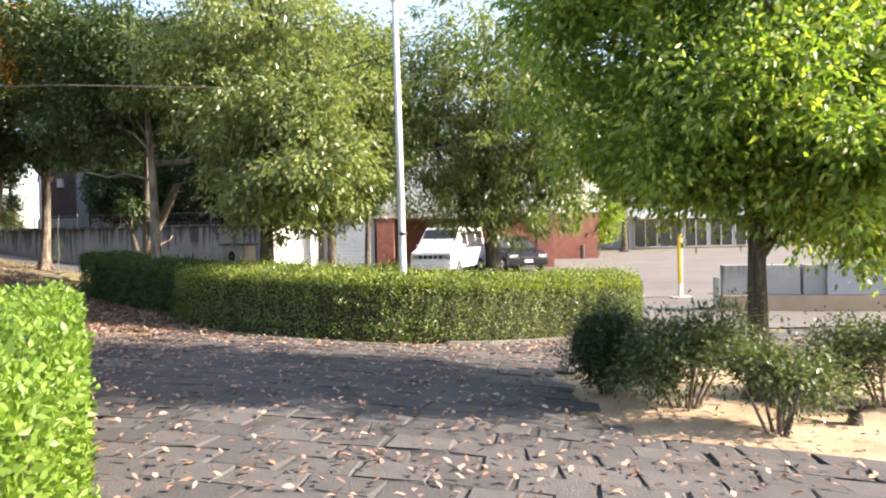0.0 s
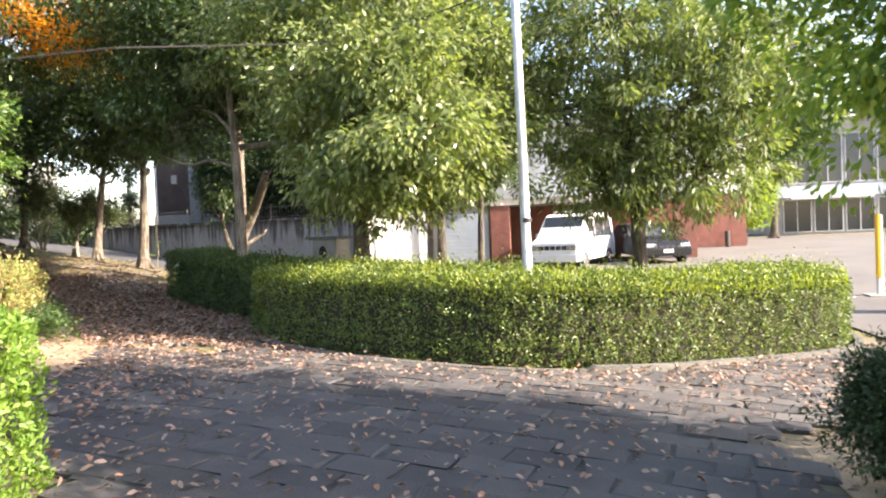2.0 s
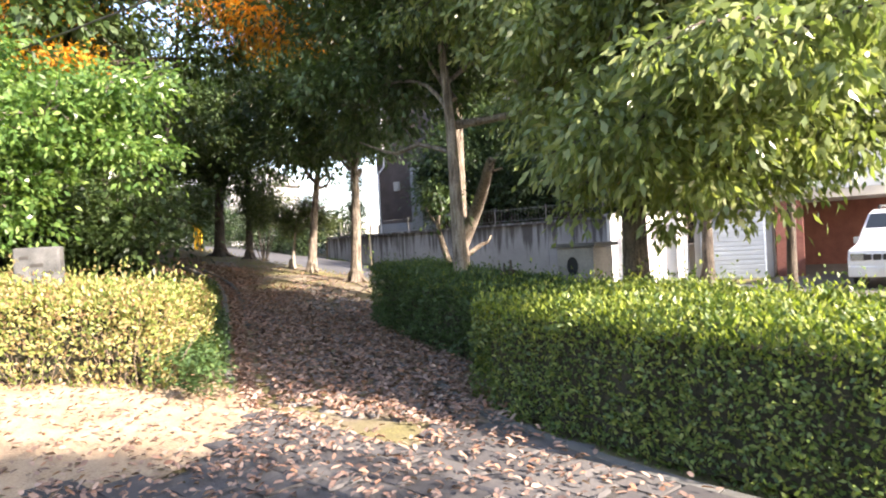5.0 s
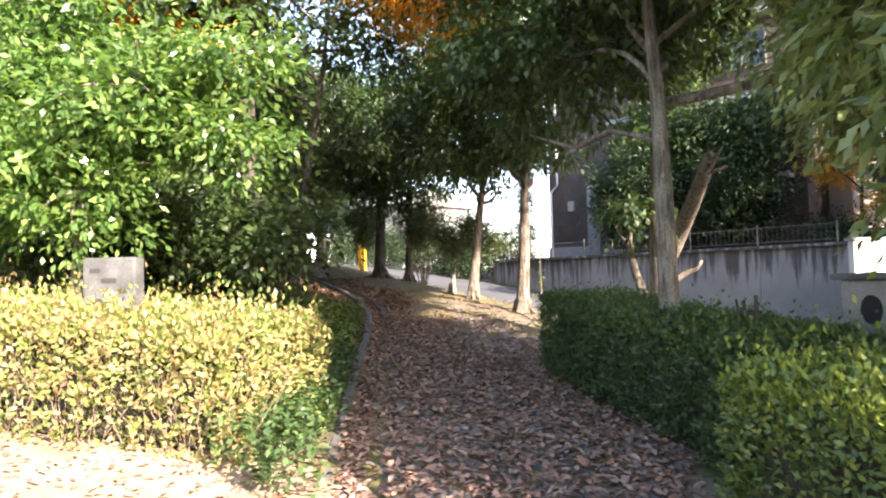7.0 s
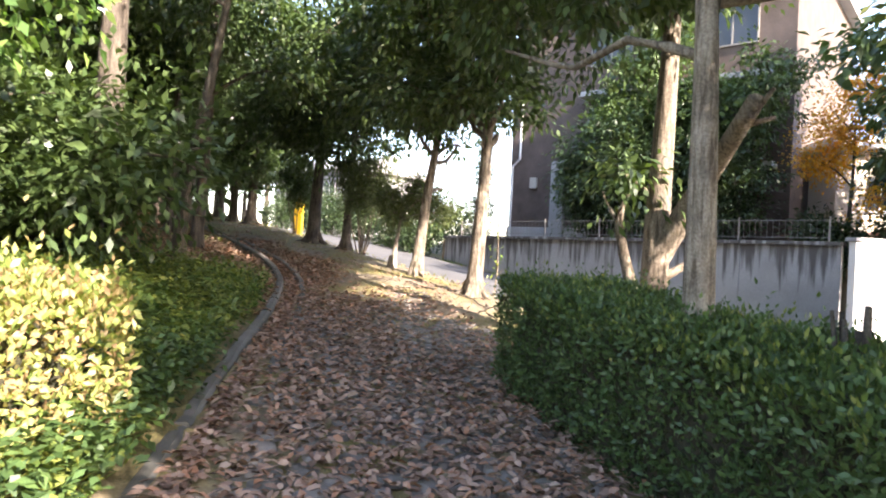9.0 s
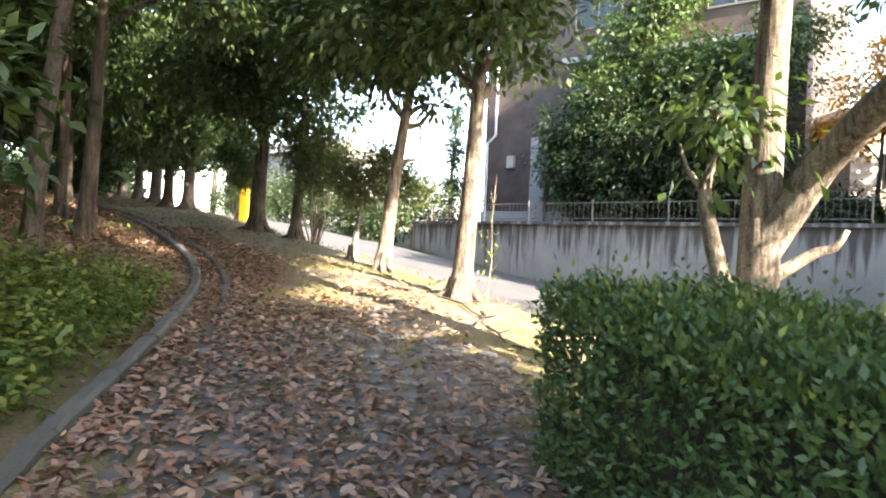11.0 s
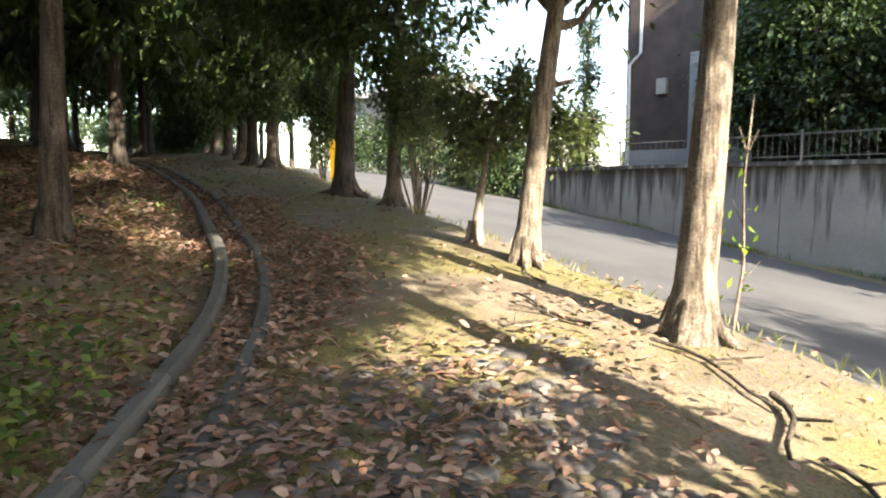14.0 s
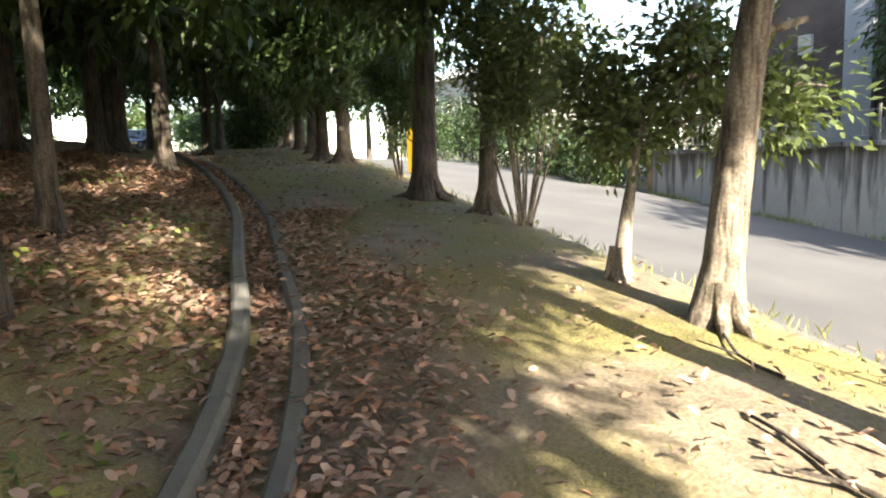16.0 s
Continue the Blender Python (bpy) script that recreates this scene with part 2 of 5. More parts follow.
class Shape:
    """Collects vertices and faces for one mesh."""

    def __init__(self):
        self.v, self.f, self.n = [], [], 0

    def add(self, v, f):
        v = np.asarray(v, float)
        self.v.append(v)
        self.f.extend([tuple(i + self.n for i in q) for q in f])
        self.n += len(v)
        return self

    def box(self, lo, hi, bevel=0.0, m=None):
        bm = bmesh.new()
        bmesh.ops.create_cube(bm, size=1)
        c, s = (np.add(lo, hi)) / 2, np.subtract(hi, lo)
        for v in bm.verts:
            v.co = Vector(c + np.array(v.co) * s)
        if bevel:
            bmesh.ops.bevel(bm, geom=bm.edges[:], offset=bevel, segments=2, affect="EDGES", profile=0.6)
        bm.verts.index_update()
        v = np.array([x.co for x in bm.verts])
        if m is not None:
            v = np.array([m @ Vector(p) for p in v])
        self.add(v, [[x.index for x in f.verts] for f in bm.faces])
        bm.free()
        return self

    def tube(self, pts, radii, seg=8, cap=True):
        pts = np.asarray(pts, float)
        n = len(pts)
        radii = np.broadcast_to(radii, n)
        tan = np.gradient(pts, axis=0)
        tan /= np.linalg.norm(tan, axis=1)[:, None] + 1e-9
        ref = np.array([1.0, 0.13, 0.07])
        if abs(tan[0] @ ref) > 0.9:
            ref = np.array([0.1, 1.0, 0.05])
        a = np.cross(tan, ref)
        a /= np.linalg.norm(a, axis=1)[:, None]
        b = np.cross(tan, a)
        th = np.arange(seg) * 2 * math.pi / seg
        v = pts[:, None] + radii[:, None, None] * (np.cos(th)[None, :, None] * a[:, None] + np.sin(th)[None, :, None] * b[:, None])
        f = [(i * seg + j, i * seg + (j + 1) % seg, (i + 1) * seg + (j + 1) % seg, (i + 1) * seg + j) for i in range(n - 1) for j in range(seg)]
        if cap:
            f += [tuple(range(seg)), tuple(range((n - 1) * seg, n * seg))]
        return self.add(v.reshape(-1, 3), f)

    def lathe(self, profile, seg=16, centre=(0, 0, 0)):
        p = np.asarray(profile, float)
        th = np.arange(seg) * 2 * math.pi / seg
        v = np.stack([p[:, 0:1] * np.cos(th), p[:, 0:1] * np.sin(th), np.repeat(p[:, 1:2], seg, 1)], -1) + np.asarray(centre)
        f = [(i * seg + j, i * seg + (j + 1) % seg, (i + 1) * seg + (j + 1) % seg, (i + 1) * seg + j) for i in range(len(p) - 1) for j in range(seg)]
        return self.add(v.reshape(-1, 3), f)

    def mesh(self, name, smooth=False):
        me = bpy.data.meshes.new(name)
        me.from_pydata(np.concatenate(self.v).tolist(), [], self.f)
        me.update()
        if smooth:
            me.polygons.foreach_set("use_smooth", [True] * len(me.polygons))
        return me


def thing(name, at, label, category, group="", kind="", turn=0.0):
    e = new(name)
    e.empty_display_size = 0.2
    e.matrix_world = pose(*at, 0, 0, turn)
    return tagged(e, label, category, group, kind)


def part(name, data, mat, parent=None, label="", smooth=False, local=False, kind=""):
    """One mesh object. data: a Shape or a mesh; local: already in the parent's frame, else in the world's."""
    me = data.mesh(name, smooth) if isinstance(data, Shape) else data
    if not me.materials:
        me.materials.append(mat)
    ob = new(name, me)
    if parent is not None:
        ob.parent = parent
        if not local:
            root = parent
            while root.parent is not None:
                root = root.parent
            me.transform(root.matrix_basis.inverted())
    return tagged(ob, label, "", "", kind)


def leaf_mesh(name, p, d, n, length, width, fold=0.15, oval=False):
    """Many small folded leaves: base points p, directions d, face normals n."""
    p, d, n = (np.asarray(a, np.float64) for a in (p, d, n))
    d = d / (np.linalg.norm(d, axis=1)[:, None] + 1e-9)
    s = np.cross(d, n)
    s /= np.linalg.norm(s, axis=1)[:, None] + 1e-9
    n = np.cross(s, d)
    k = len(p)
    length = (np.broadcast_to(length, k) * R.uniform(0.7, 1.25, k))[:, None]
    width = (np.broadcast_to(width, k) * R.uniform(0.75, 1.2, k))[:, None] / 2
    lift, tip = n * width * fold * 2, p + d * length - n * length * 0.08
    if oval:
        curl = n * length * R.uniform(-0.12, 0.2, (k, 1))
        u, w = p + d * length * 0.28, p + d * length * 0.68
        ring = [p, u + s * width * 0.92 + lift, w + s * width * 0.8 + lift + curl, tip + curl, w - s * width * 0.8 + lift + curl, u - s * width * 0.92 + lift]
    else:
        mid = p + d * length * 0.45
        ring = [p, mid + s * width + lift, tip, mid - s * width + lift]
    c = len(ring)
    v = np.stack(ring, 1).reshape(-1, 3)
    me = bpy.data.meshes.new(name)
    me.vertices.add(c * k)
    me.vertices.foreach_set("co", v.ravel().astype(np.float32))
    me.loops.add(c * k)
    me.loops.foreach_set("vertex_index", np.arange(c * k, dtype=np.int32))
    me.polygons.add(k)
    me.polygons.foreach_set("loop_start", np.arange(0, c * k, c, dtype=np.int32))
    me.update(calc_edges=True)
    me.validate()
    return me


def unit(k):
    a = R.normal(size=(k, 3))
    return a / np.linalg.norm(a, axis=1)[:, None]


def smooth01(a, b, x):
    t = np.clip((x - a) / (b - a), 0, 1)
    return t * t * (3 - 2 * t)


def splus(x, k):
    return k * np.logaddexp(0, x / k)


def spline(points, step=0.2):
    """A smooth line through a few plan points, at even steps."""
    p = np.asarray(points, float)
    q = np.vstack([2 * p[0] - p[1], p, 2 * p[-1] - p[-2]])
    out = []
    for i in range(1, len(q) - 2):
        k = max(2, int(np.linalg.norm(q[i + 1] - q[i]) / step))
        t = np.arange(k)[:, None] / k
        out.append(0.5 * (2 * q[i] + (q[i + 1] - q[i - 1]) * t + (2 * q[i - 1] - 5 * q[i] + 4 * q[i + 1] - q[i + 2]) * t**2 + (3 * q[i] - q[i - 1] - 3 * q[i + 1] + q[i + 2]) * t**3))
    return np.vstack([*out, p[-1:]])


# ---- the lie of the land ----
GUTTER = spline([(-6.83, 11.33), (-8.62, 12.93), (-10.42, 14.58), (-12.32, 16.33), (-14.33, 17.99), (-15.98, 18.96), (-17.63, 19.6), (-20.55, 20.65), (-25.55, 21.95), (-31, 23.2), (-38, 24.3)], 0.1)
_gx, _gy = GUTTER[::-1, 0], GUTTER[::-1, 1]
ROW_N = np.array([0.325, 0.945])  # across the row of roadside trees
ROW_A = np.array([-12.4, 20.4])


def beyond_row(x, y):
    return (x - ROW_A[0]) * ROW_N[0] + (y - ROW_A[1]) * ROW_N[1]


def left_of_gutter(x, y):
    return (np.interp(x, _gx, _gy) - y) * 0.77


def park(x, y):
    v = 0.815 * x + 0.58 * y
    z = -0.06 + 0.1 * (splus(-x - 7, 0.8) - splus(-x - 36, 3)) + 0.02 * (splus(y - 16, 1.5) - splus(y - 40, 3)) - 0.085 * (splus(v - 2.5, 1.0) - splus(v - 10.5, 1.5))
    dl = left_of_gutter(x, y)
    behind = (x + 7.75) * -0.589 + (y - 11.35) * 0.808
    return z + 0.85 * (1 - np.exp(-np.maximum(dl - 0.25, 0) / 2.6)) * smooth01(-6.6, -9.0, x) * smooth01(0.9, 3.6, behind)


def street(x, y):
    return 0.03 + 0.134 * (splus(-x - 9, 1.0) - splus(-x - 32, 3)) - 0.054 * (np.clip(y, 18, 34) - 20.15)


def land(x, y):
    """Height of the ground."""
    x, y = np.asarray(x, float), np.asarray(y, float)
    lot = park(x, y) + 0.45 * smooth01(17, 26, y) * smooth01(-9, -3, x)
    d = beyond_row(x, y)
    w = smooth01(-9.5, -5, x)
    far = street(x, y) * (1 - w) + lot * w
    k = smooth01(0.55, 0.8, d)
    verge = 0.14 * smooth01(18.0, 20.0, y) * smooth01(-9.2, -11.5, x) * smooth01(-30, -24, x)
    return (lot + verge) * (1 - k) + far * k


def put(x, y, dz=0.0):
    return (x, y, float(land(x, y)) + dz)


# ---- ground, road, paving ----
def axis(lo, hi, step, far):
    grow = np.cumsum(np.geomspace(1.0, 60.0, 14))
    grow = grow / grow[-1] * far
    return np.concatenate([lo - grow[::-1], np.arange(lo, hi + step / 2, step), hi + grow])


def sheet(xs, ys, height, keep=None):
    gx, gy = np.meshgrid(xs, ys)
    v = np.stack([gx, gy, height(gx, gy)], -1).reshape(-1, 3)
    w, s = len(xs), Shape()
    f = [(j * w + i, j * w + i + 1, (j + 1) * w + i + 1, (j + 1) * w + i) for j in range(len(ys) - 1) for i in range(w - 1)]
    if keep is not None:
        ok = keep(v[:, 0], v[:, 1])
        f = [q for q in f if ok[list(q)].all()]
        used = np.unique(np.array(f).ravel())
        back = np.full(len(v), -1)
        back[used] = np.arange(len(used))
        v, f = v[used], [tuple(int(back[i]) for i in q) for q in f]
    return s.add(v, f)


def rough(x, y, a, k):
    return a * (np.sin(x * k + 1.3 * np.sin(y * k * 0.7)) * np.cos(y * k * 1.1 + 0.8 * np.sin(x * k * 0.6)))


def ground_material():
    m = material("park_soil", [(0.105, 0.082, 0.055), (0.165, 0.132, 0.09), (0.235, 0.192, 0.135)], 2.6, 0.95, 0.9, 38)
    nt = m.node_tree
    n, l = nt.nodes, nt.links
    bsdf = n["Principled BSDF"]
    old = bsdf.inputs["Base Color"].links[0].from_socket
    geo = n.new("ShaderNodeNewGeometry")
    moss = n.new("ShaderNodeTexNoise")
    moss.inputs["Scale"].default_value, moss.inputs["Detail"].default_value = 0.8, 8.0
    l.new(geo.outputs["Position"], moss.inputs["Vector"])
    ramp = n.new("ShaderNodeValToRGB")
    ramp.color_ramp.elements[0].position, ramp.color_ramp.elements[1].position = 0.4, 0.58
    l.new(moss.outputs["Fac"], ramp.inputs[0])
    mix = n.new("ShaderNodeMix")
    mix.data_type = "RGBA"
    l.new(ramp.outputs[0], mix.inputs[0])
    l.new(old, mix.inputs[6])
    blade = n.new("ShaderNodeTexNoise")
    blade.inputs["Scale"].default_value = 70.0
    l.new(geo.outputs["Position"], blade.inputs["Vector"])
    green = n.new("ShaderNodeValToRGB")
    green.color_ramp.elements[0].color, green.color_ramp.elements[1].color = (0.095, 0.085, 0.036, 1), (0.225, 0.19, 0.07, 1)
    green.color_ramp.elements[0].position, green.color_ramp.elements[1].position = 0.35, 0.65
    l.new(blade.outputs["Fac"], green.inputs[0])
    l.new(green.outputs[0], mix.inputs[7])
    l.new(mix.outputs[2], bsdf.inputs["Base Color"])
    return m


M_GROUND = ground_material()
_g = part("ground", sheet(axis(-46, 16, 0.25, 700), axis(-8, 40, 0.25, 700), lambda x, y: land(x, y) + rough(x, y, 0.012, 3.1) + rough(x, y, 0.006, 9.0)), M_GROUND, smooth=True)
tagged(_g, "brown earth with patchy moss and dry grass", "ground", kind="structure")


ROW_D = np.array([-0.945, 0.325])


def strip(s0, s1, step, near, far_fn, n, lift):
    """A band along the street, between two distances from the tree row."""
    s = np.arange(s0, s1, step)
    rows = []
    for q in s:
        d = np.linspace(near, far_fn(q), n)
        p = ROW_A + ROW_D * q + d[:, None] * ROW_N
        rows.append(np.column_stack([p, land(p[:, 0], p[:, 1]) + lift]))
    v = np.stack(rows)
    return Shape().add(v.reshape(-1, 3), [(i * n + k, (i + 1) * n + k, (i + 1) * n + k + 1, i * n + k + 1) for i in range(len(s) - 1) for k in range(n - 1)])


def street_far(q):
    return 7.35 + 1.75 * float(smooth01(4.0, -6.0, q))


_r = part("road", strip(-9, 70, 0.4, 1.1, street_far, 24, 0.03), M_ASPHALT, smooth=True)
tagged(_r, "light grey worn asphalt street climbing a slope", "road", kind="structure")
_edge = thing("kerb", put(-12, 21.3), "low concrete edging between verge and street", "kerb", kind="structure")
for q in np.arange(-6, 30, 1.2):
    p = [ROW_A + ROW_D * (q + e) + d * ROW_N for e in (0.01, 0.6, 1.19) for d in (0.88, 1.1)]
    v = []
    for x, y in p:
        z = float(land(x, y))
        v += [(x, y, z - 0.1), (x, y, z + 0.06)]
    f = []
    for k in (0, 4):
        f += [(k + 1, k + 5, k + 7, k + 3), (k, k + 4, k + 5, k + 1), (k + 2, k + 3, k + 7, k + 6)]
    part("kerb_stone", Shape().add(v, f + [(0, 1, 3, 2), (8, 10, 11, 9)]), M_KERB, _edge)
_lot = part("pavement", sheet(np.arange(-3, 26.1, 0.5), np.arange(4.5, 44, 0.5), lambda x, y: land(x, y) + 0.03, lambda x, y: (y > 17.4) | ((x > 4.9) & (y > 14.4)) | (x > 10.9)), material("pale_concrete", [(0.1, 0.092, 0.082), (0.15, 0.138, 0.122)], 0.6, 0.9, 0.3, 70), smooth=True)
tagged(_lot, "pale sunlit concrete forecourt", "pavement", kind="structure")

# ---- hedges ----


def offset_line(line, d):
    t = np.gradient(line, axis=0)
    t /= np.linalg.norm(t, axis=1)[:, None]
    return line + d * np.stack([-t[:, 1], t[:, 0]], 1)


def hedge(name, label, front, width, height, mat, per_m2, leaf, wob=0.05, spiky=0.4, dense=0.08, group="", shoots=0.02, bare=0.0):
    """A clipped hedge: its front foot line, the body lies to the left of the line's direction."""
    line = spline(front, 0.15)
    mid = line[len(line) // 2]
    h = thing(name, put(*mid), label, "hedge", group)
    n = len(line)
    inset = dense
    cross = [(inset, 0.05), (inset, 0.55 * height), (inset + 0.03, height - 0.16), (inset + 0.14, height - 0.07), (width / 2, height - 0.05), (width - inset - 0.14, height - 0.07), (width - inset - 0.03, height - 0.16), (width - inset, 0.55 * height), (width - inset, 0.05)]
    trim = line[2:-2]
    rows = []
    for d, z in cross:
        p = offset_line(trim, d)
        zz = land(p[:, 0], p[:, 1])
        base = land(*offset_line(trim, width / 2).T)
        jig = R.normal(size=len(p)) * 0.015
        rows.append(np.column_stack([p + jig[:, None], (zz if z < 0.1 else base) + z]))
    v = np.stack(rows, 1)
    c = len(cross)
    f = [(i * c + j, i * c + j + 1, (i + 1) * c + j + 1, (i + 1) * c + j) for i in range(len(trim) - 1) for j in range(c - 1)]
    f += [tuple(range(c)), tuple(range((len(trim) - 1) * c, len(trim) * c))]
    # Solid core, coloured near-black for the shade behind the leaves.
    part("core", Shape().add(v.reshape(-1, 3), f), M_CORE, h, "twiggy inside of the hedge, near-black as if in shade")
    seglen = np.linalg.norm(np.diff(line, axis=0), axis=1).sum()
    tang = np.gradient(line, axis=0)
    tang /= np.linalg.norm(tang, axis=1)[:, None]
    left = np.stack([-tang[:, 1], tang[:, 0]], 1)
    P, N = [], []
    waves = [(unit(2) * f, a) for f, a in ((3.0, 0.6), (6.5, 0.5), (11.0, 0.4), (17.0, 0.35))]

    def along(k):
        u = R.uniform(0, n - 1.001, k)
        i = u.astype(int)
        w = (u - i)[:, None]
        return line[i] * (1 - w) + line[i + 1] * w, left[i], tang[i]

    for face in ("front", "back", "top", "end0", "end1"):
        if face in ("front", "back"):
            k = int(seglen * height * per_m2 * (1.0 if face == "front" else 0.5))
            p, lf, tg = along(k)
            z = height * (1 - R.uniform(0, 1, k) ** 1.15)
            if bare:
                keep = R.uniform(0, 1, k) < 0.5 + 0.5 * smooth01(0.1, bare + 0.15, z)
                p, lf, tg, z = p[keep], lf[keep], tg[keep], z[keep]
                k = len(z)
            d = np.zeros(k) if face == "front" else np.full(k, width)
            nor = np.column_stack([-lf if face == "front" else lf, np.full(k, 0.15)])
        elif face == "top":
            k = int(seglen * width * per_m2 * 1.15)
            p, lf, tg = along(k)
            d = R.uniform(0, width, k)
            z = np.full(k, height)
            nor = np.column_stack([lf * 0, np.ones(k)])
        else:
            k = int(width * height * per_m2)
            i = 0 if face == "end0" else n - 1
            p, lf, tg = np.repeat(line[i:i + 1], k, 0), np.repeat(left[i:i + 1], k, 0), np.repeat(tang[i:i + 1], k, 0)
            d = R.uniform(0, width, k)
            z = R.uniform(0, height, k)
            nor = np.column_stack([-tg if i == 0 else tg, np.full(k, 0.15)])
        q = p + lf * d[:, None]
        base = land(*(p + lf * width / 2).T)
        foot = land(q[:, 0], q[:, 1])
        zz = np.where(z > 0.3, base + z, foot + z)
        pos = np.column_stack([q, zz])
        # rounded shoulders and an uneven skin
        edge = np.clip((z - (height - 0.14)) / 0.14, 0, 1) * (face != "top")
        pos -= nor * (0.06 * edge**2)[:, None]
        if face == "top":
            m = np.minimum(d, width - d)
            pos[:, 2] -= 0.08 * np.clip(1 - m / 0.15, 0, 1) ** 2
        skin = np.zeros(k)
        for fq, am in waves:
            skin += wob * am * np.sin(pos @ fq[0] + 6 * np.sin(pos @ fq[1]))
        if face == "top":
            skin += R.gamma(0.5, shoots, k)
        pos += nor * (skin - R.gamma(1.0, 0.05, k) + R.gamma(0.7, 0.014, k))[:, None]
        P.append(pos)
        N.append(nor)
    P, N = np.vstack(P), np.vstack(N)
    k = len(P)
    d = N * 0.5 + unit(k) * 0.75 + np.array([0, 0, spiky])
    nn = N + unit(k) * 0.6
    part("foliage", leaf_mesh(name + "_leaves", P, d, nn, leaf, leaf * 0.5), mat, h, kind="stuff")
    # Paler leaf on top: new growth, and the sun that catches it.
    if shoots > 0.03:
        k = int(seglen * (width * 420 + 150))
        p, lf, tg = along(k)
        dd = R.uniform(0, width, k) * (R.uniform(0, 1, k) < 0.8)
        q = p + lf * dd[:, None]
        edge = np.clip(1 - np.minimum(dd, width - dd) / 0.15, 0, 1)
        z = land(*(p + lf * width / 2).T) + height - 0.08 * edge**2 - R.gamma(1.0, 0.05, k) * (edge > 0.9) + R.gamma(0.6, shoots, k)
        part("new_growth", leaf_mesh(name + "_shoots", np.column_stack([q, z]), unit(k) * 0.5 + [0, 0, 0.8], unit(k) + [0.5, -0.3, 0], leaf * 1.05, leaf * 0.48), mat if bare else (M_LSHOOT if mat is M_LHEDGE else M_LHEDGE), h, kind="stuff")
    if bare:
        tw = Shape()
        for _ in range(int(seglen * 70)):
            p, lf, tg = along(1)
            q = p[0] + lf[0] * R.uniform(0.08, 0.4)
            g = float(land(*q))
            e = q - lf[0] * R.uniform(-0.1, 0.2) + tg[0] * R.normal() * 0.3
            tw.tube([(*q, g - 0.02), (*(q * 0.5 + e * 0.5 + R.normal(size=2) * 0.03), g + height * 0.35), (*e, g + height * R.uniform(0.6, 0.9))], [0.005, 0.004, 0.002], 4, False)
        part("underbrush", tw, M_TWIG, h, "dry brown lower twigs", kind="stuff")
    return h


hedge("clipped_hedge", "knee-to-waist-high clipped evergreen hedge, sunlit yellow-green along its top", [(-5.15, 12.55), (-4.5, 12.05), (-3.4, 11.45), (-2.2, 11.05), (-0.9, 10.95), (0.5, 11.4), (1.9, 12.35), (3.2, 13.25), (4.05, 14.05), (4.45, 15.2), (4.3, 17.0)], 2.1, 1.12, M_LHEDGE, 2000, 0.05, shoots=0.05)
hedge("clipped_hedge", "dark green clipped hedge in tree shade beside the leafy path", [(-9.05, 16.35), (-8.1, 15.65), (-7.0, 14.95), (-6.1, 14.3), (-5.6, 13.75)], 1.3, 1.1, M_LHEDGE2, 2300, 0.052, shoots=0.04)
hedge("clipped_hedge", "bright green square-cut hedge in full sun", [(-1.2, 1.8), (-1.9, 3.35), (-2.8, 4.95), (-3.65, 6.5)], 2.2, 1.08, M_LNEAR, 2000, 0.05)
hedge("azalea_hedge", "yellowing autumn azalea hedge with dry brown twigs", [(-11.8, 8.4), (-10.3, 9.75), (-9.0, 10.7), (-8.2, 11.15)], 1.7, 0.95, M_LAZALEA, 1900, 0.058, wob=0.09, dense=0.2, shoots=0.07, bare=0.3)

# ---- trees ----


def bend(a, b, k=6, sag=0.1):
    a, b = np.asarray(a, float), np.asarray(b, float)
    t = np.linspace(0, 1, k)[:, None]
    side = unit(1)[0] * np.linalg.norm(b - a) * sag
    return a + (b - a) * t + side * np.sin(t * math.pi) + np.array([0, 0, 1]) * np.linalg.norm(b - a) * 0.12 * np.sin(t * math.pi)


